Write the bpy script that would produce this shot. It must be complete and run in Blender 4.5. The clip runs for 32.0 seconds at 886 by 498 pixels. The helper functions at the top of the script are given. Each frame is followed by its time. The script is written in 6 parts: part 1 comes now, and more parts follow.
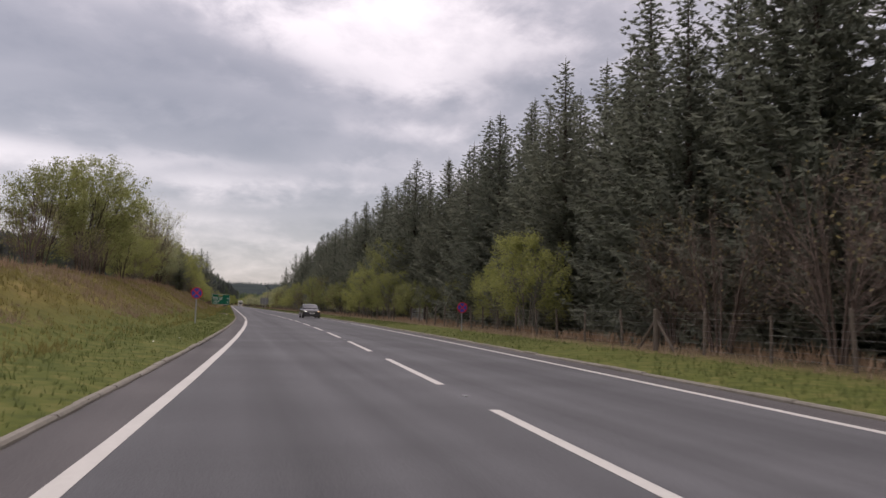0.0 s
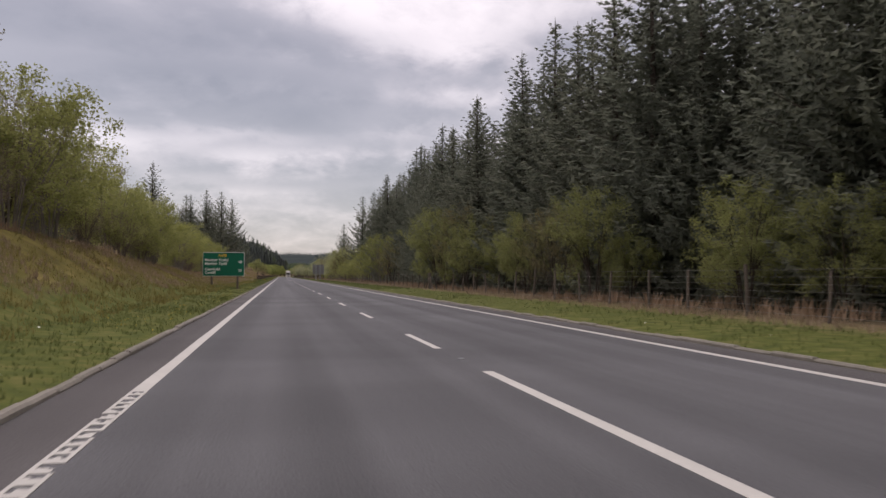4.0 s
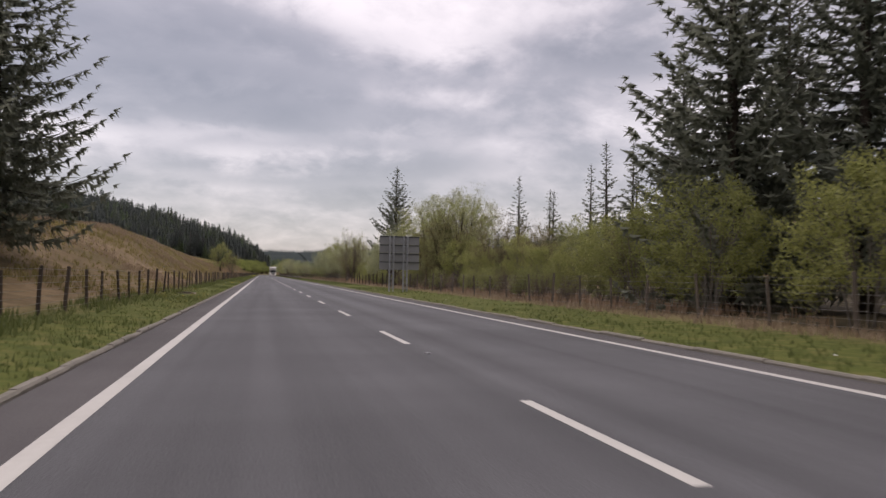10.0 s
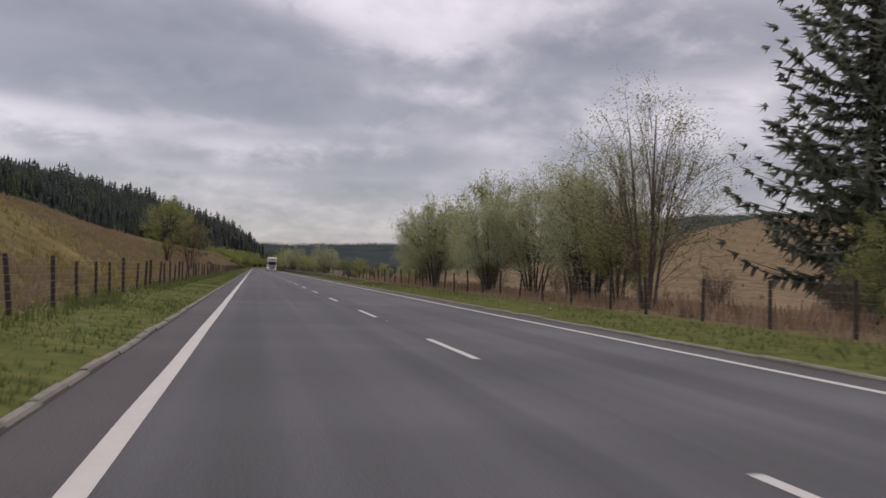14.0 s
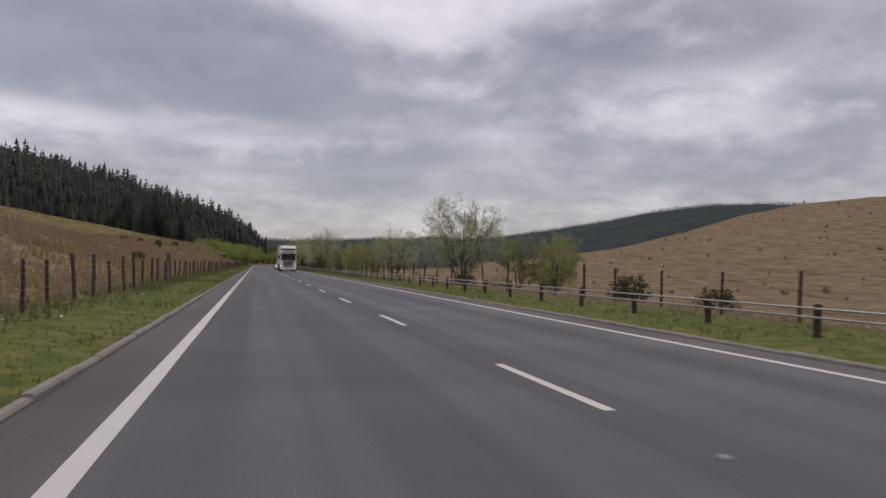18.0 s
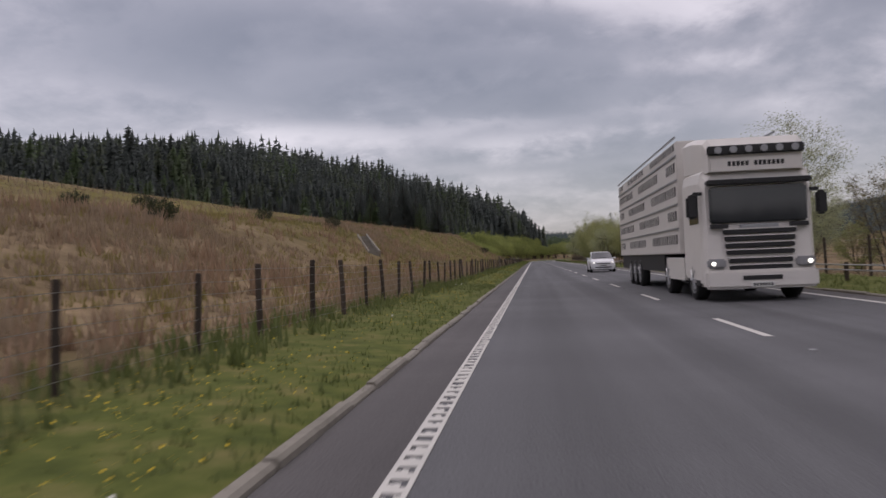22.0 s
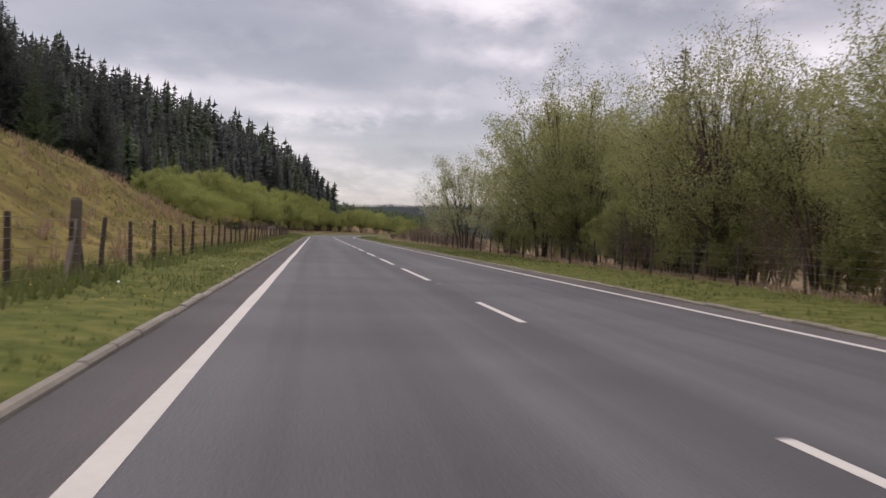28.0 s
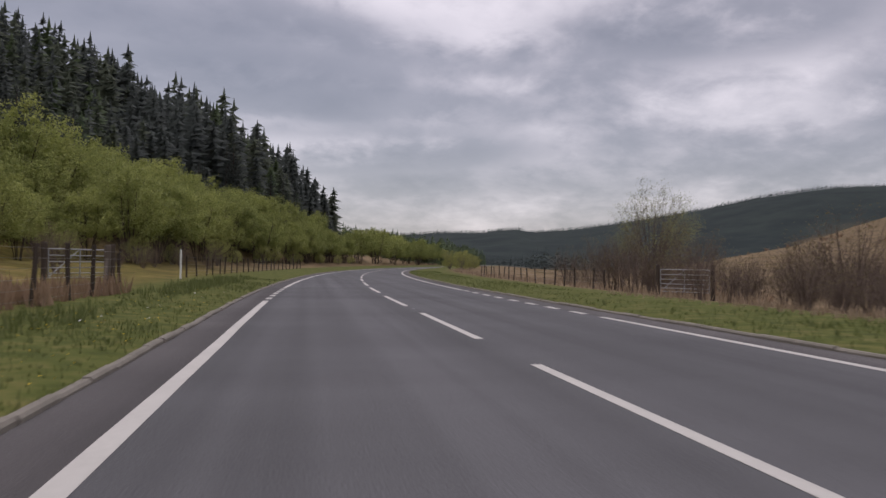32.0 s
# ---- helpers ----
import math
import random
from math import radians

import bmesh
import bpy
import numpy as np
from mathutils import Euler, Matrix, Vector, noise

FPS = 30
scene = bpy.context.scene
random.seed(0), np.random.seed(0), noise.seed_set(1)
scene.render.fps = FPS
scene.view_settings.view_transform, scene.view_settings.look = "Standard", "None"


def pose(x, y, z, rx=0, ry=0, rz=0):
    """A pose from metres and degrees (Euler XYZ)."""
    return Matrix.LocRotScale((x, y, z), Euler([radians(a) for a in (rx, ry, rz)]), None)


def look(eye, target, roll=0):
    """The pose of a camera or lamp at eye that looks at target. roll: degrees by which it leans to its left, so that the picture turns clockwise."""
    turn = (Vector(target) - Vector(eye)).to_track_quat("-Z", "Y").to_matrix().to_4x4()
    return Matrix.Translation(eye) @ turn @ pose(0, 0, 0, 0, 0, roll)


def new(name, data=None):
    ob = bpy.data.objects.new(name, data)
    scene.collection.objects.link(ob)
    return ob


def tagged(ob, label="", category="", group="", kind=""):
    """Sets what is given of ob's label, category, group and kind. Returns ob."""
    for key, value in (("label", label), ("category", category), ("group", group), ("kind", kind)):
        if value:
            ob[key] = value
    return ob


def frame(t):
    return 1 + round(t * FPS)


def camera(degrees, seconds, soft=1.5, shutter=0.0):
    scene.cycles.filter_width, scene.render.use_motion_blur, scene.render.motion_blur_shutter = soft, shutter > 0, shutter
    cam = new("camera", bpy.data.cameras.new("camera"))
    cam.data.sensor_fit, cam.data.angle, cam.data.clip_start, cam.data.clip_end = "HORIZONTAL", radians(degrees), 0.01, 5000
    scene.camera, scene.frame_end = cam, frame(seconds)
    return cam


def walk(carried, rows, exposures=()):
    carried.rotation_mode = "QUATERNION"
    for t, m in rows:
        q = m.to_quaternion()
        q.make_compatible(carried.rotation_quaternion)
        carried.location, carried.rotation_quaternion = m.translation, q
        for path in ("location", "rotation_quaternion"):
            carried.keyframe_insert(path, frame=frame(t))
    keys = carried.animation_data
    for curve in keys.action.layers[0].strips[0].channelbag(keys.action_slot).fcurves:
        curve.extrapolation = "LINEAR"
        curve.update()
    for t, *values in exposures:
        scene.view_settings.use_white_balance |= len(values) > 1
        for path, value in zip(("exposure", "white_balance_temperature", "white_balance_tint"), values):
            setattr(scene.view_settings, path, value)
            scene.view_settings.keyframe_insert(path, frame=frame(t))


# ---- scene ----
cam = camera(61.0, 32.0, soft=1.5, shutter=0.1)
PATH = [
    (0.0, -5.35, 0.14, 1.18, 94.70, -1.72, -15.81),
    (0.5, -4.63, 11.22, 1.18, 94.80, -2.22, -14.61),
    (1.0, -4.01, 22.33, 1.18, 94.80, -2.02, -13.71),
    (1.5, -3.51, 33.47, 1.18, 94.20, -1.92, -12.71),
    (2.0, -3.10, 44.65, 1.18, 93.60, -1.72, -12.31),
    (2.5, -2.81, 55.86, 1.18, 92.60, -1.42, -12.11),
    (3.0, -2.63, 67.11, 1.18, 92.30, -0.82, -12.11),
    (3.5, -2.56, 78.48, 1.18, 92.10, -0.42, -12.11),
    (6.0, -2.38, 135.95, 1.18, 91.99, 0.69, -12.69),
    (6.5, -2.38, 147.84, 1.18, 92.90, 0.73, -12.77),
    (7.0, -2.37, 159.77, 1.18, 93.01, -0.23, -12.96),
    (7.5, -2.37, 171.75, 1.18, 92.92, -0.79, -13.34),
    (8.0, -2.36, 183.76, 1.18, 92.83, -1.36, -13.43),
    (8.5, -2.36, 195.82, 1.18, 92.75, -1.42, -13.42),
    (9.0, -2.35, 207.91, 1.18, 92.56, -1.48, -13.50),
    (9.5, -2.43, 220.42, 1.18, 92.34, -1.31, -13.52),
    (10.0, -2.50, 232.96, 1.18, 92.12, -1.04, -13.54),
    (10.5, -2.57, 245.54, 1.18, 91.99, -0.67, -13.66),
    (11.0, -2.64, 258.15, 1.18, 91.97, -0.50, -13.68),
    (11.5, -2.75, 270.82, 1.18, 91.90, -0.47, -13.87),
    (12.0, -2.85, 283.53, 1.18, 91.83, -1.04, -13.96),
    (12.5, -2.95, 296.26, 1.18, 91.65, -1.51, -14.05),
    (13.0, -3.06, 309.01, 1.18, 91.68, -1.78, -14.04),
    (13.5, -3.06, 321.89, 1.18, 91.71, -1.78, -14.07),
    (14.0, -3.06, 334.79, 1.18, 91.84, -1.99, -14.11),
    (14.5, -3.06, 347.70, 1.18, 91.87, -2.19, -14.14),
    (15.0, -3.06, 360.63, 1.18, 91.70, -2.40, -14.08),
    (15.5, -3.04, 373.51, 1.18, 91.53, -2.49, -14.03),
    (17.5, -2.96, 425.11, 1.18, 91.27, -1.67, -13.93),
    (18.0, -2.94, 438.01, 1.18, 91.40, -1.27, -13.98),
    (18.5, -2.92, 450.92, 1.18, 90.93, -1.26, -14.13),
    (19.0, -2.90, 463.82, 1.18, 90.77, -1.36, -14.28),
    (19.5, -2.94, 476.73, 1.18, 90.58, -1.47, -14.37),
    (20.0, -2.98, 489.63, 1.18, 90.38, -1.58, -14.57),
    (20.5, -3.01, 502.53, 1.18, 90.29, -1.69, -14.66),
    (21.0, -3.05, 515.43, 1.18, 90.30, -1.40, -13.56),
    (21.5, -3.09, 528.31, 1.18, 90.50, -0.71, -3.56),
    (22.0, -3.13, 541.19, 1.18, 91.01, 2.28, 6.85),
    (22.5, -3.09, 553.96, 1.18, 91.53, 3.69, 9.18),
    (23.0, -3.06, 566.73, 1.18, 91.76, 3.70, 9.31),
    (23.5, -3.04, 579.50, 1.18, 91.70, 3.44, 8.82),
    (24.0, -3.02, 592.28, 1.18, 91.25, 2.79, 5.22),
    (24.5, -2.99, 605.04, 1.18, 90.89, 2.34, 2.33),
    (25.0, -2.97, 617.81, 1.18, 90.43, 1.69, -3.46),
    (25.5, -2.97, 630.60, 1.18, 90.04, -0.07, -5.22),
    (28.0, -2.92, 694.64, 1.18, 88.96, -2.36, -9.58),
    (28.5, -2.92, 707.83, 1.18, 89.19, -1.97, -9.60),
    (29.0, -2.91, 721.04, 1.18, 89.93, -1.78, -9.62),
    (29.5, -2.91, 734.29, 1.18, 90.46, -1.39, -9.53),
    (30.0, -2.90, 747.57, 1.18, 91.39, -0.80, -9.55),
    (30.5, -2.80, 760.99, 1.18, 91.29, -0.70, -9.75),
    (31.0, -2.70, 774.41, 1.18, 91.19, -0.60, -9.95),
    (31.5, -2.67, 787.84, 1.18, 90.99, -0.70, -10.05),
    (32.0, -2.65, 801.33, 1.18, 91.09, -0.60, -10.15),
]
EXPOSURES = [(0.0, 0.05, 6600, 13), (9.0, 0.1, 6600, 13), (13.0, -0.2, 6450, 13), (19.0, -0.3, 6350, 13), (25.0, -0.3, 6250, 13), (28.0, 0.15, 6600, 13), (30.0, -0.1, 6400, 13), (32.0, -0.25, 6300, 13)]
walk(cam, [(t, pose(*row)) for t, *row in PATH], EXPOSURES)

# ---- light settings: brightness of the cloud deck, how much brighter the zenith is, the veiled sun ----
DECK, ZENITH, SUN = 0.85, 1.6, 0.5
# heaps and thin places of the cloud deck: bearing, height, half breadth, half height, amount, softness of the edge
HEAPS = ((-0.20, 0.27, 0.31, 0.075, 0.10, 0.22), (-0.10, 0.215, 0.20, 0.045, 0.10, 0.3), (-0.13, 0.165, 0.26, 0.022, -0.13, 0.5), (0.06, 0.148, 0.20, 0.028, 0.12, 0.35),
         (0.03, 0.105, 0.30, 0.014, 0.06, 0.5), (0.23, 0.232, 0.07, 0.012, -0.10, 0.6), (0.12, 0.20, 0.15, 0.03, 0.07, 0.4), (0.25, 0.34, 0.26, 0.055, -0.19, 0.45),
         (0.57, 0.19, 0.14, 0.025, -0.09, 0.5), (0.50, 0.30, 0.18, 0.04, 0.10, 0.3), (0.72, 0.19, 0.07, 0.03, 0.10, 0.4), (-0.5, 0.30, 0.25, 0.06, 0.06, 0.4), (0.3, 0.28, 0.5, 0.03, 0.05, 0.5))

# ---- sky and light: a broken overcast, brightest overhead ----
world = bpy.data.worlds.new("overcast")
scene.world = world
world.use_nodes = True
wn, wl = world.node_tree.nodes, world.node_tree.links
wn.clear()


def node(tree, kind, **values):
    n = tree.nodes.new(kind)
    for key, value in values.items():
        if key == "operation":
            n.operation = value
        elif key == "attribute_name":
            n.attribute_name = value
        else:
            n.inputs[key].default_value = value
    return n


def math_node(tree, op, a, b=0.0, c=0.0):
    n = tree.nodes.new("ShaderNodeMath")
    n.operation = op
    for i, v in enumerate((a, b, c)):
        if isinstance(v, (int, float)):
            n.inputs[i].default_value = v
        else:
            tree.links.new(v, n.inputs[i])
    return n.outputs[0]


def ramp(tree, fac, stops):
    n = tree.nodes.new("ShaderNodeValToRGB")
    els = n.color_ramp.elements
    while len(els) < len(stops):
        els.new(0.5)
    for e, (p, c) in zip(els, stops):
        e.position, e.color = p, (*c, 1) if len(c) == 3 else c
    tree.links.new(fac, n.inputs[0])
    return n.outputs[0]


def mix(tree, fac, a, b, kind="MIX"):
    n = tree.nodes.new("ShaderNodeMix")
    n.data_type, n.blend_type = "RGBA", kind
    for sock, v in ((n.inputs[0], fac), (n.inputs[6], a), (n.inputs[7], b)):
        if isinstance(v, (int, float)):
            sock.default_value = v
        elif isinstance(v, tuple):
            sock.default_value = (*v, 1)
        else:
            tree.links.new(v, sock)
    return n.outputs[2]


WT = world.node_tree
sky = node(WT, "ShaderNodeTexSky")
sky.sky_type, sky.sun_disc, sky.sun_elevation, sky.sun_rotation = "NISHITA", False, radians(68), radians(-45)
where = node(WT, "ShaderNodeTexCoord")
part_of = node(WT, "ShaderNodeSeparateXYZ")
wl.new(where.outputs["Generated"], part_of.inputs[0])
dx, dy, dz = part_of.outputs
up = math_node(WT, "MAXIMUM", dz, 0.0)
# the cloud deck seen in perspective: flat bands low down, broad heaps high up
deck = math_node(WT, "ADD", up, 0.34)
px_, py_ = math_node(WT, "DIVIDE", dx, deck), math_node(WT, "DIVIDE", dy, deck)
flat = node(WT, "ShaderNodeCombineXYZ")
for s_, o_ in zip(flat.inputs, (px_, py_)):
    wl.new(o_, s_)
big = node(WT, "ShaderNodeTexNoise", Scale=2.6, Detail=9.0, Roughness=0.56, Distortion=0.25)
wl.new(flat.outputs[0], big.inputs["Vector"])
small = node(WT, "ShaderNodeTexNoise", Scale=9.0, Detail=7.0, Roughness=0.6, Distortion=0.25)
wl.new(flat.outputs[0], small.inputs["Vector"])
az = math_node(WT, "ARCTAN2", dx, dy)
cover = math_node(WT, "ADD", math_node(WT, "MULTIPLY_ADD", big.outputs[0], 0.70, 0.05), math_node(WT, "MULTIPLY", small.outputs[0], 0.26))
warp = math_node(WT, "ADD", math_node(WT, "MULTIPLY_ADD", big.outputs[0], 1.7, -0.85), math_node(WT, "MULTIPLY_ADD", small.outputs[0], 0.9, -0.45))


def heap(az0, el0, wide, tall, amount, soft):
    """A heap (amount above 0) or a thin place (below 0) in the deck, about one bearing and height, with an uneven edge."""
    a = math_node(WT, "DIVIDE", math_node(WT, "SUBTRACT", az, az0), wide)
    e = math_node(WT, "DIVIDE", math_node(WT, "SUBTRACT", dz, el0), tall)
    d = math_node(WT, "SQRT", math_node(WT, "ADD", math_node(WT, "MULTIPLY", a, a), math_node(WT, "MULTIPLY", e, e)))
    n = WT.nodes.new("ShaderNodeMapRange")
    n.interpolation_type = "SMOOTHSTEP"
    wl.new(math_node(WT, "ADD", d, warp), n.inputs[0])
    for i, v in enumerate((1 - soft, 1 + soft, amount, 0.0)):
        n.inputs[i + 1].default_value = v
    return n.outputs[0]


for args in HEAPS:
    cover = math_node(WT, "ADD", cover, heap(*args))
clouds = ramp(WT, cover, [(0.30, (0.96, 0.86, 0.86)), (0.42, (0.735, 0.66, 0.665)), (0.50, (0.57, 0.51, 0.52)), (0.60, (0.41, 0.372, 0.384)), (0.80, (0.26, 0.237, 0.247))])
# overcast brightens towards the zenith, above what the lens takes in
rising = WT.nodes.new("ShaderNodeMapRange")
rising.interpolation_type = "SMOOTHSTEP"
wl.new(up, rising.inputs[0])
for i_, v_ in enumerate((0.28, 0.68, 1.0, 1.0 + ZENITH)):
    rising.inputs[i_ + 1].default_value = v_
lift = rising.outputs[0]
scaled = node(WT, "ShaderNodeVectorMath", operation="SCALE")
wl.new(clouds, scaled.inputs[0])
wl.new(lift, scaled.inputs["Scale"])
sky_part = node(WT, "ShaderNodeBackground", Strength=0.035)
wl.new(sky.outputs[0], sky_part.inputs[0])
deck_part = node(WT, "ShaderNodeBackground", Strength=DECK)
wl.new(scaled.outputs[0], deck_part.inputs[0])
both = node(WT, "ShaderNodeAddShader")
wl.new(sky_part.outputs[0], both.inputs[0])
wl.new(deck_part.outputs[0], both.inputs[1])
out_ = node(WT, "ShaderNodeOutputWorld")
wl.new(both.outputs[0], out_.inputs[0])

sun = new("sun", bpy.data.lights.new("sun", "SUN"))
sun.data.energy, sun.data.angle, sun.data.color = SUN, radians(40), (1.0, 0.93, 0.88)
sun.matrix_world = look((0, 0, 60), (0.27 * 40, -0.27 * 40, 60 - 0.92 * 40))

# ---- materials ----
def material(name, base, other=None, rough=0.8, grain=8.0, stain=0.7, bump=0.15, metal=0.0, amount=0.5, per_object=0.0, per_island=0.0, spec=0.3):
    """A surface with two scales of variation: grain and broad stains between two colours, with fine relief."""
    m = bpy.data.materials.new(name)
    m.use_nodes = True
    t = m.node_tree
    b = t.nodes["Principled BSDF"]
    other = other or tuple(c * 0.7 for c in base)
    pos = node(t, "ShaderNodeTexCoord").outputs["Object"]
    fine = node(t, "ShaderNodeTexNoise", Scale=grain, Detail=5.0, Roughness=0.6)
    broad = node(t, "ShaderNodeTexNoise", Scale=stain, Detail=3.0)
    for n in (fine, broad):
        t.links.new(pos, n.inputs["Vector"])
    f = math_node(t, "ADD", math_node(t, "MULTIPLY", fine.outputs[0], 0.5), math_node(t, "MULTIPLY", broad.outputs[0], 0.5))
    f = math_node(t, "MULTIPLY_ADD", f, 2.6 * amount, 0.5 - 1.3 * amount)
    if per_object:
        f = math_node(t, "ADD", f, math_node(t, "MULTIPLY_ADD", node(t, "ShaderNodeObjectInfo").outputs["Random"], per_object, -per_object / 2))
    if per_island:
        f = math_node(t, "ADD", f, math_node(t, "MULTIPLY_ADD", node(t, "ShaderNodeNewGeometry").outputs["Random Per Island"], per_island, -per_island / 2))
    col = mix(t, math_node(t, "MINIMUM", math_node(t, "MAXIMUM", f, 0.0), 1.0), base, other)
    t.links.new(col, b.inputs["Base Color"])
    b.inputs["Roughness"].default_value, b.inputs["Metallic"].default_value = rough, metal
    b.inputs["Specular IOR Level"].default_value = spec
    if bump:
        bp = node(t, "ShaderNodeBump", Strength=bump, Distance=0.02)
        t.links.new(fine.outputs[0], bp.inputs["Height"])
        t.links.new(bp.outputs[0], b.inputs["Normal"])
    return m


def leaf_material(name, base, other, glow=0.35, rough=0.6, per_object=0.5):
    """Foliage: light passes through it, and each leaf has a tone of its own."""
    m = material(name, base, other, rough, grain=1.6, stain=0.35, bump=0, amount=0.45, per_island=0.5, per_object=per_object, spec=0.2)
    t = m.node_tree
    b = t.nodes["Principled BSDF"]
    col = b.inputs["Base Color"].links[0].from_socket
    tr = node(t, "ShaderNodeBsdfTranslucent")
    t.links.new(col, tr.inputs[0])
    ms = node(t, "ShaderNodeMixShader")
    ms.inputs[0].default_value = glow
    t.links.new(b.outputs[0], ms.inputs[1])
    t.links.new(tr.outputs[0], ms.inputs[2])
    t.links.new(ms.outputs[0], t.nodes["Material Output"].inputs[0])
    return m


ASPHALT = material("asphalt", (0.105, 0.105, 0.108), (0.072, 0.072, 0.076), 0.85, grain=38, stain=0.12, bump=0.35, amount=0.55)
STRIP = material("hard_strip", (0.102, 0.095, 0.093), (0.068, 0.063, 0.063), 0.9, grain=30, stain=0.4, bump=0.35, amount=0.6)
PAINT = material("road_paint", (0.62, 0.60, 0.55), (0.36, 0.35, 0.32), 0.7, grain=14, stain=1.2, bump=0.2, amount=0.35)
CONCRETE = material("kerb_concrete", (0.29, 0.265, 0.225), (0.13, 0.12, 0.095), 0.9, grain=11, stain=1.3, bump=0.3, amount=0.6, per_object=0.3)
TIMBER = material("weathered_timber", (0.075, 0.058, 0.045), (0.032, 0.025, 0.02), 0.9, grain=16, stain=2.0, bump=0.4, amount=0.6, per_object=0.5)
GREYWOOD = material("grey_timber", (0.15, 0.125, 0.10), (0.07, 0.058, 0.045), 0.9, grain=18, stain=2.0, bump=0.4, amount=0.6, per_object=0.4)
WIRE = material("galvanised_wire", (0.36, 0.36, 0.355), (0.24, 0.23, 0.22), 0.6, grain=10, metal=0.3, bump=0)
STEEL = material("galvanised_steel", (0.42, 0.43, 0.44), (0.26, 0.27, 0.28), 0.45, grain=9, stain=1.0, metal=0.7, bump=0.05)
ALUMINIUM = material("dull_aluminium", (0.27, 0.275, 0.275), (0.18, 0.185, 0.185), 0.6, grain=6, stain=0.8, metal=0.4, bump=0.05)
BARK = material("bark", (0.085, 0.065, 0.05), (0.035, 0.028, 0.022), 0.95, grain=14, stain=1.5, bump=0.6, amount=0.6)
PALEBARK = material("pale_bark", (0.26, 0.235, 0.20), (0.11, 0.095, 0.08), 0.9, grain=10, stain=1.5, bump=0.5, amount=0.7)
TWIG = material("brown_twigs", (0.17, 0.13, 0.105), (0.095, 0.073, 0.06), 0.9, grain=10, bump=0)
# base colour lifted past real spruce: the windscreen's veiling haze is put into it
SPRUCE = leaf_material("haze_lifted_needles", (0.15, 0.168, 0.132), (0.235, 0.246, 0.185), 0.5, 0.7, 0.4)
SPRUCE_FAR = leaf_material("plantation_needles", (0.086, 0.102, 0.097), (0.126, 0.142, 0.128), 0.4, 0.8, 0.2)
LARCH = leaf_material("fresh_larch_needles", (0.135, 0.175, 0.092), (0.09, 0.125, 0.07), 0.4, 0.7)
WILLOW = leaf_material("yellow_green_leaves", (0.41, 0.42, 0.15), (0.23, 0.245, 0.085), 0.5)
GREENLEAF = leaf_material("young_green_leaves", (0.34, 0.355, 0.135), (0.19, 0.205, 0.08), 0.5)
PALELEAF = leaf_material("silvery_young_leaves", (0.496, 0.512, 0.336), (0.288, 0.312, 0.152), 0.55)
OLIVE = leaf_material("budding_olive_leaves", (0.27, 0.24, 0.115), (0.16, 0.135, 0.075), 0.5)
GRASS = leaf_material("verge_grass", (0.165, 0.19, 0.065), (0.10, 0.122, 0.042), 0.4)
STRAW = leaf_material("dry_moor_grass", (0.36, 0.28, 0.192), (0.22, 0.165, 0.108), 0.4)
TUSSOCK = leaf_material("olive_tussock_grass", (0.28, 0.23, 0.085), (0.17, 0.155, 0.05), 0.4)
BELTLEAF = leaf_material("fresh_alder_leaves", (0.40, 0.43, 0.14), (0.19, 0.225, 0.07), 0.35)
SPRINGLEAF = leaf_material("bright_spring_leaves", (0.40, 0.41, 0.18), (0.26, 0.275, 0.115), 0.6)
SPRUCE_MID = leaf_material("greener_plantation_needles", (0.10, 0.122, 0.09), (0.148, 0.166, 0.116), 0.4, 0.8, 0.2)
# distance haze over the far woods is put into this bluish base colour
VALLEY_HAZE = leaf_material("haze_tinted_needles", (0.072, 0.090, 0.088), (0.105, 0.124, 0.114), 0.3, 0.9, 0.2)
MOSSY = leaf_material("yellow_green_turf", (0.25, 0.222, 0.092), (0.15, 0.147, 0.056), 0.4)
RUSH = leaf_material("brown_rushes", (0.37, 0.26, 0.17), (0.21, 0.148, 0.098), 0.3)
YELLOW = material("dandelion_yellow", (0.75, 0.55, 0.02), (0.6, 0.4, 0.02), 0.7, bump=0)
WHITE = material("white_litter", (0.75, 0.74, 0.70), (0.6, 0.6, 0.57), 0.6, bump=0)


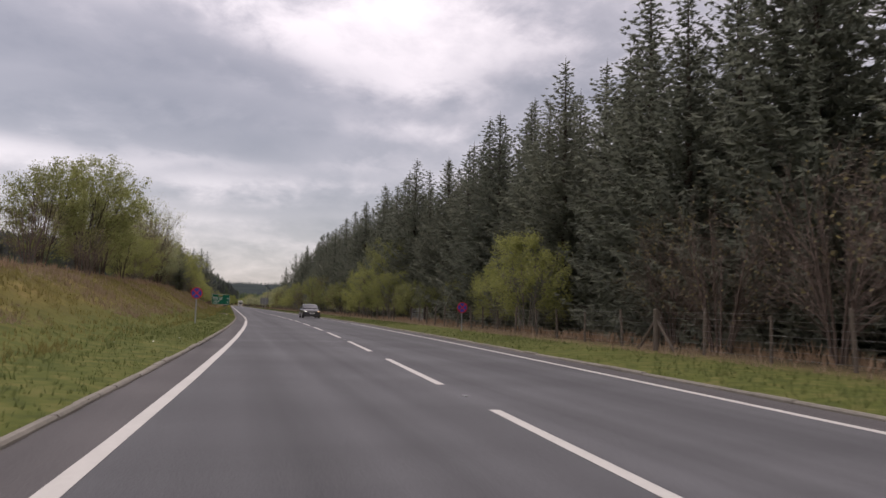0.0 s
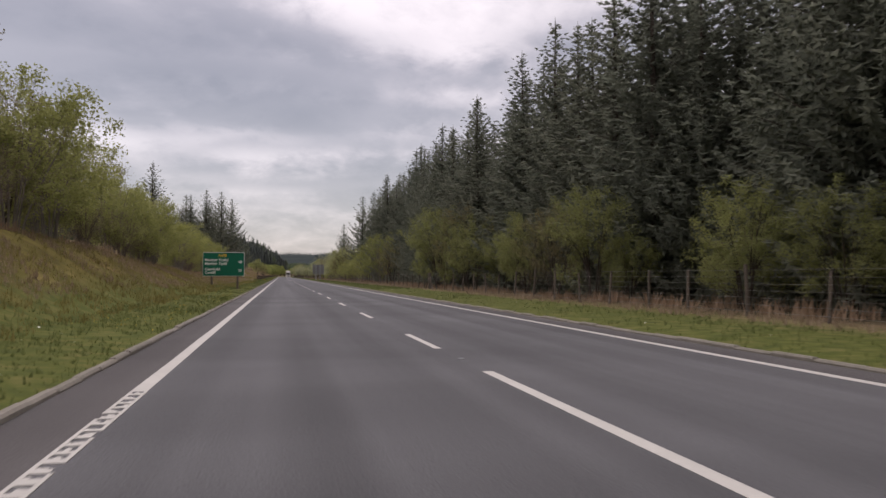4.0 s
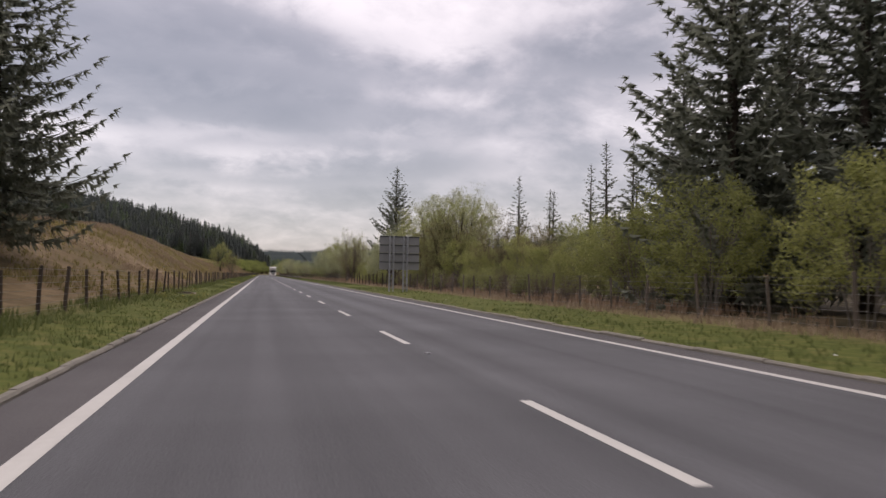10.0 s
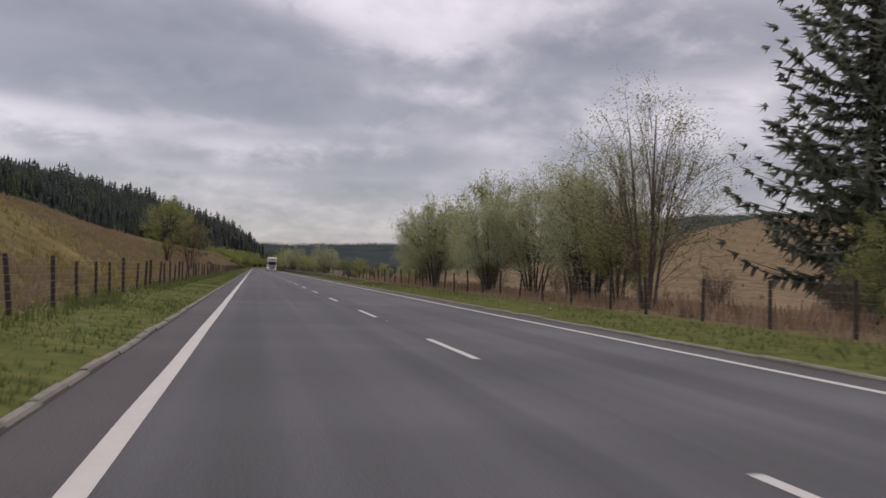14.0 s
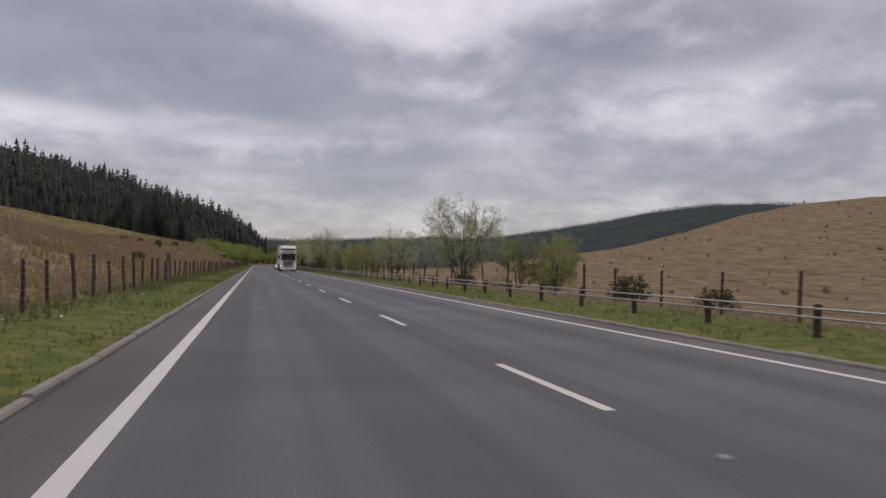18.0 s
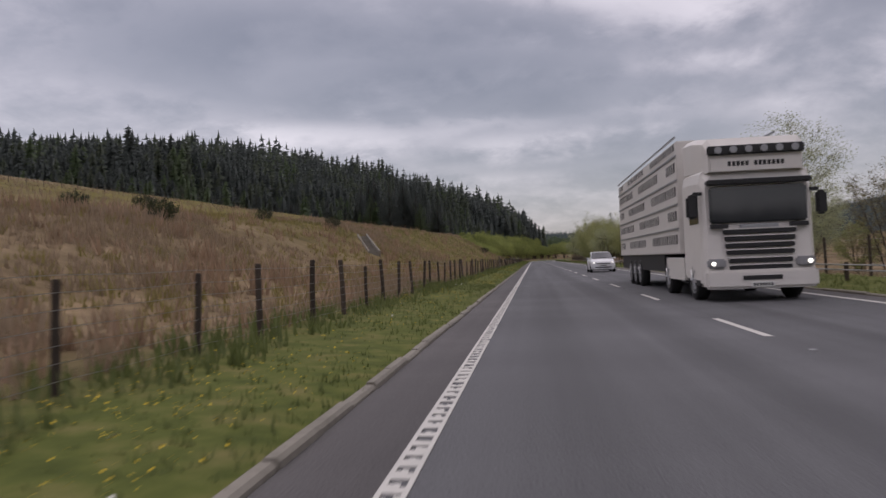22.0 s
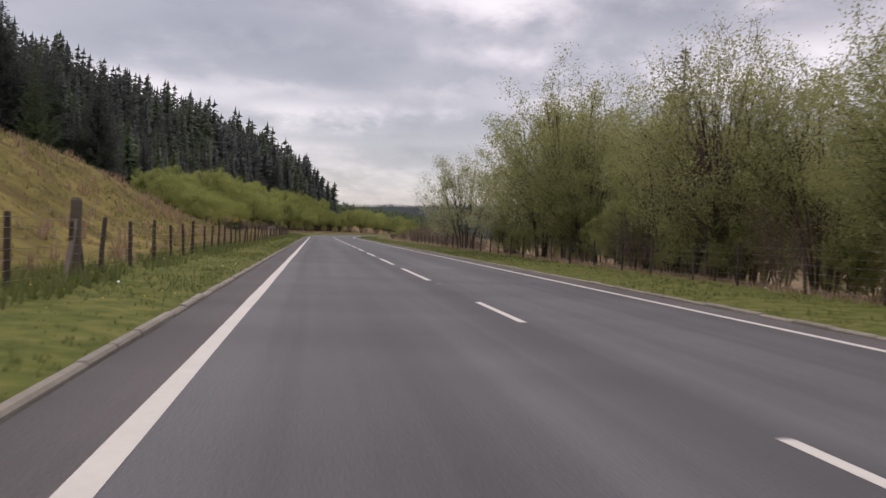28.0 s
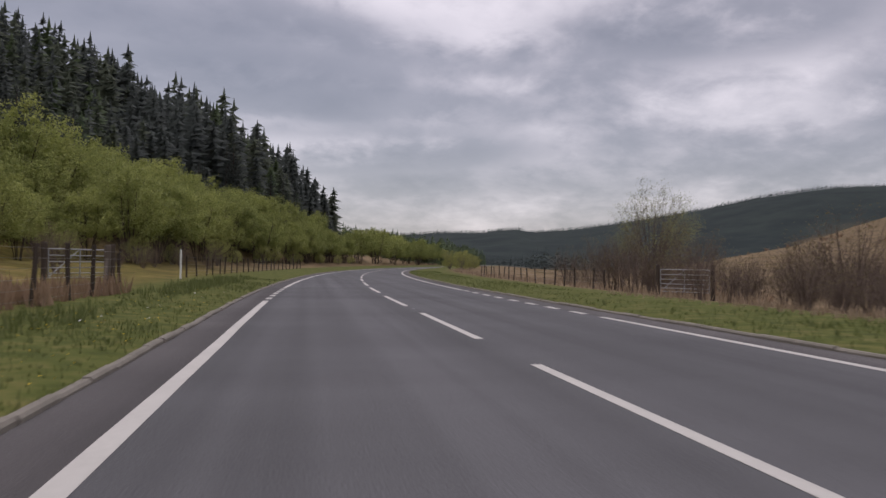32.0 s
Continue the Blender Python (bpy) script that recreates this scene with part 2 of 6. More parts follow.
def ground_material():
    """Turf, moor grass, bare earth and haze-tinted far land, by the cover that each stretch of land has, broken up by
    noise.
    """
    m = material("turf_and_moor", (0.1, 0.12, 0.03), None, 0.95, grain=3.0, stain=0.15, bump=0.8)
    t = m.node_tree
    b = t.nodes["Principled BSDF"]
    pos = node(t, "ShaderNodeTexCoord").outputs["Object"]

    def noise_(scale, detail=5.0, rough=0.6, warp=0.0):
        n = node(t, "ShaderNodeTexNoise", Scale=scale, Detail=detail, Roughness=rough, Distortion=warp)
        t.links.new(pos, n.inputs["Vector"])
        return n.outputs[0]

    turf = ramp(t, noise_(2.2, 6), [(0.32, (0.056, 0.07, 0.018)), (0.5, (0.09, 0.104, 0.026)), (0.68, (0.145, 0.138, 0.046))])
    patch = ramp(t, noise_(0.11, 7, 0.62, 0.8), [(0.36, (0.118, 0.098, 0.052)), (0.47, (0.172, 0.135, 0.082)), (0.60, (0.222, 0.178, 0.116))])
    streak = ramp(t, noise_(1.4, 6, 0.7), [(0.3, (0.45, 0.42, 0.36)), (0.7, (1.25, 1.2, 1.1))])
    moor = mix(t, 0.85, patch, streak, "MULTIPLY")
    band = node(t, "ShaderNodeMapping", Rotation=(0, 0, 0.5), Scale=(0.16, 0.022, 0.05))
    t.links.new(pos, band.inputs["Vector"])
    bn = node(t, "ShaderNodeTexNoise", Scale=1.0, Detail=6.0, Roughness=0.65, Distortion=0.6)
    t.links.new(band.outputs[0], bn.inputs["Vector"])
    moor = mix(t, 0.9, moor, ramp(t, bn.outputs[0], [(0.34, (0.50, 0.47, 0.42)), (0.44, (0.92, 0.88, 0.85)), (0.54, (1.05, 1.0, 1.0)), (0.66, (1.3, 1.22, 1.15))]), "MULTIPLY")
    green = mix(t, 0.8, ramp(t, noise_(0.35, 7, 0.65, 0.6), [(0.34, (0.105, 0.075, 0.035)), (0.43, (0.125, 0.112, 0.034)), (0.55, (0.175, 0.15, 0.048)), (0.68, (0.25, 0.19, 0.08))]), streak, "MULTIPLY")
    wood = ramp(t, noise_(0.9, 5), [(0.3, (0.035, 0.028, 0.018)), (0.7, (0.085, 0.07, 0.04))])
    # far wooded land, with the blue of distance haze mixed into its colour
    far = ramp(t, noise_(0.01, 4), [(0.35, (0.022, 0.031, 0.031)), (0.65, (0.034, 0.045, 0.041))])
    b.inputs["Specular IOR Level"].default_value = 0.08
    kind = node(t, "ShaderNodeAttribute", attribute_name="cover")
    sep = node(t, "ShaderNodeSeparateColor")
    t.links.new(kind.outputs["Color"], sep.inputs[0])
    edge = math_node(t, "MULTIPLY_ADD", noise_(1.1, 4), 0.7, -0.35)
    moor = mix(t, kind.outputs["Alpha"], moor, green)
    a = math_node(t, "MINIMUM", math_node(t, "MAXIMUM", math_node(t, "ADD", sep.outputs[0], math_node(t, "MULTIPLY", edge, 1.0)), 0.0), 1.0)
    col = mix(t, a, turf, moor)
    col = mix(t, sep.outputs[1], col, wood)
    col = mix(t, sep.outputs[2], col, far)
    t.links.new(col, b.inputs["Base Color"])
    return m


GROUND = ground_material()


def asphalt_wear(m):
    """Wheel tracks and long pale and dark stretches worn into the road."""
    t = m.node_tree
    b = t.nodes["Principled BSDF"]
    old = b.inputs["Base Color"].links[0].from_socket
    pos = node(t, "ShaderNodeTexCoord").outputs["Object"]
    for scale, lo, hi in (((1.15, 0.012, 1.0), 0.80, 1.22), ((0.10, 0.35, 1.0), 0.88, 1.10), ((60.0, 60.0, 60.0), 0.72, 1.28)):
        mp = node(t, "ShaderNodeMapping", Scale=scale)
        t.links.new(pos, mp.inputs["Vector"])
        n = node(t, "ShaderNodeTexNoise", Scale=1.0, Detail=3.0)
        t.links.new(mp.outputs[0], n.inputs["Vector"])
        old = mix(t, 1.0, old, ramp(t, n.outputs[0], [(0.35, (lo, lo, lo)), (0.65, (hi, hi, hi))]), "MULTIPLY")
    t.links.new(old, b.inputs["Base Color"])


asphalt_wear(ASPHALT)
asphalt_wear(STRIP)

# ---- layout of the road: y runs along it, u is the distance to the right of its centre line ----
HALF = 3.9            # centre line to each edge line
KERB = 4.66           # centre line to each kerb face
MARK0, PERIOD = 83.86, 9.0


def cx(y):
    """Where the centre line lies across, at y along the road."""
    y = np.asarray(y, float)
    start = -2.8 * (np.clip(80 - y, 0, None) / 80) ** 2
    bend = 0.0009 * np.clip(np.minimum(y, 985) - 820, 0, None) ** 2
    past = 0.297 * np.clip(y - 985, 0, 420)
    return np.where(y < -40, -6.3 - 0.105 * (-40 - y), start) + bend + past


def step(a, b, v):
    t = np.clip((np.asarray(v, float) - a) / (b - a), 0, 1)
    return t * t * (3 - 2 * t)


def table(v, xs, zs):
    return np.interp(v, xs, zs)


def lumps(x, y, size, seed=0):
    """Smooth unevenness from a few crossing waves."""
    r = np.random.RandomState(seed)
    out = 0
    for k in range(6):
        a, f, p = r.uniform(0, 6.28), r.uniform(0.6, 1.7) * 6.28 / size, r.uniform(0, 6.28)
        out = out + np.sin(f * (x * math.cos(a) + y * math.sin(a)) + p)
    return out / 6


def height(u, y):
    """The land's height over the road, u to the right of the centre line."""
    u, y = np.asarray(u, float), np.asarray(y, float)
    left, right = -u, u
    # left of the road: cutting bank, then moor, then the wooded hill
    top = table(y, [-60, 0, 70, 110, 150, 200, 235, 260, 285, 320, 420, 500, 560, 640, 700, 745, 775, 800, 1100], [1.8, 1.9, 2.6, 2.9, 1.9, 1.2, 1.4, 1.6, 3.6, 5.8, 5.0, 3.8, 3.6, 5.6, 6.6, 5.2, 1.6, 0.9, 0.8])
    foot = table(y, [-60, 130, 200, 250, 300, 800, 830], [6.5, 6.6, 6.9, 7.2, 7.4, 7.6, 9.2])
    wide = table(y, [-60, 130, 300, 420, 560, 650, 800], [7.0, 6.0, 11.0, 15.0, 16.0, 14.0, 12.0])
    bank = top * step(0, 1, (left - foot) / wide)
    slope = table(y, [-60, 200, 420, 620, 740, 800, 860, 900, 960, 1000, 1050, 1400, 4500], [0.03, 0.05, 0.10, 0.16, 0.19, 0.21, 0.34, 0.47, 0.64, 0.56, 0.14, 0.10, 0.05])
    hill = slope * np.clip(left - foot - wide, 0, 90) + 0.45 * slope * np.clip(left - foot - wide - 90, 0, 260)
    hill = hill / (1 + (hill / 46.0) ** 4) ** 0.25
    zl = 0.07 * step(4.7, 5.3, left) + 0.15 * step(5.3, 8, left) + bank + hill
    # right of the road: level woods, then the open valley
    drop = table(y, [-60, 300, 400, 460, 700, 800, 1200], [0.0, 0.0, 0.02, 0.13, 0.13, 0.10, 0.08])
    floor_ = -drop * np.clip(right - 10, 0, 60)
    zr = 0.07 * step(4.7, 5.3, right) + floor_
    z = np.where(u < 0, zl, zr)
    z = z + step(7, 30, abs(u)) * 0.45 * lumps(u, y, 17, 3) + step(30, 150, abs(u)) * 3.0 * lumps(u, y, 140, 4)
    # across the valley: the open moor hill, and the wooded ridges far behind it
    x = cx(y) + u
    deep, wide_ = 0.643 * x + 0.766 * (y - 438), 0.766 * x - 0.643 * (y - 438)
    crest = table(wide_, [-380, -355, -315, -250, -207, -122, 9, 106, 400, 1500], [0, 6, 36, 62, 76, 105, 130, 138, 158, 160])
    moor_hill = crest * np.clip((deep - 430) / 960, 0, 1) ** 1.15 * (1 - 0.5 * step(1450, 2300, deep))
    away, bearing = np.hypot(x, y - 600), np.degrees(np.arctan2(x, y - 600))
    rise = table(bearing, [-40, -5, 0, 5.5, 12, 14.9, 15.4, 18, 23, 28, 32, 35, 40, 55], [1.2, 1.4, 1.62, 2.0, 2.25, 2.5, 2.25, 2.38, 3.05, 3.95, 4.7, 5.05, 5.05, 4.4])
    ridge = 3300 * np.tan(np.radians(rise)) * step(1500, 3300, away) + 6.0 * step(2000, 2600, away) * lumps(x, y, 330, 14)
    z = z + np.where(u > 0, np.maximum(moor_hill, ridge), ridge)
    return np.where(abs(u) < 4.65, -0.04, z)

# ---- building blocks ----
def mesh_data(name, verts, faces, mat, smooth=False):
    me = bpy.data.meshes.new(name)
    me.from_pydata([tuple(v) for v in verts], [], [tuple(f) for f in faces])
    me.materials.append(mat)
    if smooth:
        me.polygons.foreach_set("use_smooth", [True] * len(me.polygons))
    me.update()
    return me


def quads_data(name, verts, faces, mat):
    """A large mesh from arrays, all faces with the same number of corners."""
    verts, faces = np.asarray(verts, np.float32), np.asarray(faces, np.int32)
    me = bpy.data.meshes.new(name)
    n = faces.shape[1]
    me.vertices.add(len(verts))
    me.vertices.foreach_set("co", verts.ravel())
    me.loops.add(faces.size)
    me.loops.foreach_set("vertex_index", faces.ravel())
    me.polygons.add(len(faces))
    me.polygons.foreach_set("loop_start", np.arange(0, faces.size, n, dtype=np.int32))
    me.polygons.foreach_set("loop_total", np.full(len(faces), n, np.int32))
    me.materials.append(mat)
    me.update()
    me.validate()
    return me


def child(name, data, parent, label="", m=None):
    ob = new(name, data)
    ob.parent = parent
    if m is not None:
        ob.matrix_basis = m
    if label:
        ob["label"] = label
    return ob


def part(name, bm, mat, parent, label=""):
    me = bpy.data.meshes.new(name)
    bm.to_mesh(me)
    bm.free()
    me.materials.append(mat)
    return child(name, me, parent, label)


def box(bm, x0, x1, y0, y1, z0, z1, bevel=0.0):
    r = bmesh.ops.create_cube(bm, size=1)
    bmesh.ops.scale(bm, vec=(x1 - x0, y1 - y0, z1 - z0), verts=r["verts"])
    bmesh.ops.translate(bm, vec=((x0 + x1) / 2, (y0 + y1) / 2, (z0 + z1) / 2), verts=r["verts"])
    if bevel:
        es = list({e for v in r["verts"] for e in v.link_edges})
        bmesh.ops.bevel(bm, geom=es, offset=bevel, segments=2, affect="EDGES")
    return bm


def boxed(*args, **kw):
    return box(bmesh.new(), *args, **kw)


def tube(points, radii, sides=6):
    """Vertices and faces of a tapered tube through points, with its ends closed."""
    vs, fs = [], []
    pts = [Vector(p) for p in points]
    for i, p in enumerate(pts):
        d = (pts[min(i + 1, len(pts) - 1)] - pts[max(i - 1, 0)]).normalized()
        a = d.orthogonal().normalized() if i == 0 else (a - d * a.dot(d)).normalized()
        b = d.cross(a)
        for k in range(sides):
            w = 6.28318 * k / sides
            vs.append(p + (a * math.cos(w) + b * math.sin(w)) * radii[i])
    for i in range(len(pts) - 1):
        for k in range(sides):
            k2 = (k + 1) % sides
            fs.append((i * sides + k, i * sides + k2, (i + 1) * sides + k2, (i + 1) * sides + k))
    fs.append(tuple(range(sides))[::-1])
    fs.append(tuple((len(pts) - 1) * sides + k for k in range(sides)))
    return vs, fs


def join(pieces):
    vs, fs = [], []
    for v, f in pieces:
        o = len(vs)
        vs += v
        fs += [tuple(i + o for i in q) for q in f]
    return vs, fs


def strip(y0, y1, u0, u1, z, dy=5.0, wobble=0.0, seed=0):
    """A ribbon along the road."""
    n = max(2, int(math.ceil((y1 - y0) / dy)) + 1)
    ys = np.linspace(y0, y1, n)
    r = np.random.RandomState(seed)
    a = cx(ys) + u0 + wobble * r.uniform(-1, 1, n)
    b = cx(ys) + u1 + wobble * r.uniform(-1, 1, n)
    verts = np.concatenate([np.stack([a, ys, np.full(n, z)], 1), np.stack([b, ys, np.full(n, z)], 1)])
    i = np.arange(n - 1)
    return verts, np.stack([i, i + n, i + n + 1, i + 1], 1)


def land(x, y):
    """Height of the land at a place in the world."""
    return float(height(x - cx(y), y))


# ---- the ground, one sheet out to the hills ----
us = np.array([-3200, -2400, -1800, -1300, -1000, -800, -650, -540, -460, -400, -350, -310, -275, -245, -220, -198, -178, -160, -144, -130, -118, -107, -97, -88, -80, -72, -65, -58, -52, -46.5, -41.5, -37, -33, -30, -27.5, -25, -23, -21, -19.2, -17.6, -16.2, -15, -13.8, -12.6, -11.5, -10.5, -9.5, -8.6, -7.8, -7, -6.2, -5.5, -5.0, -4.8, -4.64])
us = np.sort(np.concatenate([us, -us, [500, 595, 720, 900, 1150, 1450, 1620, 2000, 2200, 2600, 2800]]))
ys = np.concatenate([np.arange(-160, 1130, 3.0), np.geomspace(1130, 4800, 90)])
U, Y = np.meshgrid(us, ys)
X, Z = cx(Y) + U, height(U, Y)
n_u, n_y = len(us), len(ys)
i, j = np.meshgrid(np.arange(n_u - 1), np.arange(n_y - 1))
k = (j * n_u + i).ravel()
ground_mesh = quads_data("ground", np.stack([X.ravel(), Y.ravel(), Z.ravel()], 1), np.stack([k, k + 1, k + n_u + 1, k + n_u], 1), GROUND)
ground_mesh.polygons.foreach_set("use_smooth", [True] * len(ground_mesh.polygons))
edge_l = table(Y, [-60, 150, 200, 250, 800, 840, 1000], [8.6, 8.2, 8.0, 7.1, 7.3, 9.5, 12])
moor_ = np.where(U < 0, step(-0.8, 1.6, -U - edge_l), step(-1.0, 2.5, U - table(Y, [0, 300, 900], [8.6, 8.8, 10])))
woods_ = np.where(U > 0, step(9.5, 12, U) * (1 - step(300, 380, Y)), 0)
across_ = 0.766 * X - 0.643 * (Y - 438)
on_moor = np.where(U > 0, step(-385, -330, across_ + 25 * lumps(X, Y, 90, 17)) * (1 - step(2100, 2300, np.hypot(X, Y - 600))), 0)
far_haze_ = step(1150, 1350, Y) * (1 - on_moor)
mossy_ = np.where(U < 0, step(565, 620, Y) * (1 - step(850, 900, Y)) + 0.75 * step(300, 340, Y) * (1 - step(390, 440, Y)) + 1.0 * (1 - step(200, 250, Y)), 0) * (1 - step(70, 110, -U))
layer = ground_mesh.color_attributes.new("cover", "FLOAT_COLOR", "POINT")
layer.data.foreach_set("color", np.stack([moor_, woods_, far_haze_, mossy_], -1).astype(np.float32).ravel())
tagged(new("ground", ground_mesh), "grass verges and straw-coloured moorland in a Welsh upland valley", "ground", kind="structure")

# ---- the road ----
road = tagged(new("road", quads_data("road", *strip(-160, 1400, -3.95, 3.95, 0.0), ASPHALT)), "grey worn asphalt two-lane main road", "road", kind="structure")
for name, a, b in (("hard_strip", -KERB, -3.95), ("hard_strip", 3.95, KERB)):
    tagged(new(name, quads_data(name, *strip(-160, 1400, a, b, 0.0), STRIP)), "brownish worn asphalt strip beside the edge line", "road edge", kind="structure")
for a, b, y0, y1 in ((-HALF - 0.085, -HALF + 0.085, -160, 58), (-HALF - 0.085, -HALF + 0.085, 98, 470), (-HALF - 0.085, -HALF + 0.085, 606, 824.5), (-HALF - 0.085, -HALF + 0.085, 837, 1300), (HALF - 0.08, HALF + 0.08, -160, 58), (HALF - 0.08, HALF + 0.08, 76, 817.5), (HALF - 0.08, HALF + 0.08, 834, 1300)):
    child("edge_line", quads_data("edge_line", *strip(y0, y1, a, b, 0.004, 3.0, 0.008, 5), PAINT), road, "worn white painted edge line")
for u, y0, y1 in ((HALF, 60, 75), (-HALF, 825.5, 836), (HALF, 818.5, 833)):
    y = y0
    while y < y1:
        child("edge_mark", quads_data("edge_mark", *strip(y, y + 1.0, u - 0.09, u + 0.09, 0.004, 1.0), PAINT), road, "short white edge mark at an opening")
        y += 2.0

# ---- trees ----
def spruce_meshes(seed, tall, reach, clear=0.06, dense=1.0, ragged=0.25, mat=None, rise=0.3):
    """A spruce: tapered trunk, branches all the way up that sag and lift again at the tip, each hung with needle-covered twigs."""
    r = np.random.RandomState(seed)
    trunk = tube([(0, 0, -0.3), (r.uniform(-.1, .1), r.uniform(-.1, .1), tall * 0.5), (0, 0, tall)], [0.016 * tall, 0.010 * tall, 0.01], 7)
    tri, limbs = [], [trunk]
    count = int(17 * tall * dense)
    for k in range(count):
        f = (k + r.uniform(0, 1)) / count
        f = 1 - (1 - f) ** 0.9
        z = tall * (clear + (1 - clear) * 0.985 * f)
        L = (reach * (1 - f) ** 0.8 * (0.6 + 0.4 * min(1, f * 5 + 0.2)) + 0.18) * r.uniform(1 - ragged * 1.7, 1 + ragged * 0.5)
        a = 2.39996 * k + r.uniform(-.35, .35)
        ca, sa = math.cos(a), math.sin(a)
        lift = 0.75 * f ** 1.4 - 0.22 * (1 - f) + r.uniform(-.1, .12)
        n = max(2, int(L / 0.27))
        q = ((np.arange(n) + r.uniform(0.1, 0.9, n)) / n).clip(0.08, 1)
        m = 8
        along = np.repeat(q, m)
        rad = along * L

        def sag(v):
            return lift * v * L - 0.10 * L * np.sin(v * 2.6) + rise * 0.5 * L * v ** 3

        base = np.stack([ca * rad, sa * rad, z + sag(along)], 1)
        side = np.tile([-1, 1, -0.7, 0.7, 0.25, -0.1, 0.5, -0.5], n) * r.uniform(0.6, 1.3, n * m)
        outw = np.tile([0.75, 0.75, 0.35, 0.35, 0.3, 1.1, 0.9, 0.9], n)
        drop = np.tile([-0.1, -0.1, -0.8, -0.8, -1.0, 0.1, -0.4, 0.25], n) * (1 - 0.75 * f) + rise * 0.5 * np.tile([0.6, 0.6, 0, 0, 0, 0.9, 0.3, 0.5], n)
        size = (0.24 + 0.5 * np.sin(np.pi * (0.12 + 0.75 * along))) * (0.25 + 0.135 * min(L, 3.0)) * r.uniform(0.65, 1.3, n * m)
        dirv = np.stack([ca * outw - sa * side, sa * outw + ca * side, drop], 1)
        tip = base + dirv * size[:, None]
        wide = (0.15 * size + 0.035)[:, None]
        across = np.stack([ca * np.abs(side) + sa * 0.6, sa * np.abs(side) - ca * 0.6, r.uniform(-.7, .7, n * m)], 1) * wide
        tri.append(np.stack([base + across, base - across, tip], 1))
        if L > 1.2 and k % 2 == 0:
            limbs.append(tube([(0, 0, z), (ca * L * 0.45, sa * L * 0.45, z + float(sag(0.45))), (ca * L * 0.85, sa * L * 0.85, z + float(sag(0.85)))], [0.035, 0.022, 0.008], 3))
    top = np.array([[[0.07, 0, tall * 0.95], [-0.07, 0, tall * 0.95], [0, 0, tall * 1.02]], [[0, 0.07, tall * 0.95], [0, -0.07, tall * 0.95], [0, 0, tall * 1.02]]])
    tri = np.concatenate(tri + [top])
    crown = quads_data("crown", tri.reshape(-1, 3), np.arange(len(tri) * 3).reshape(-1, 3), mat or SPRUCE)
    return mesh_data("trunk", *join(limbs), BARK, True), crown


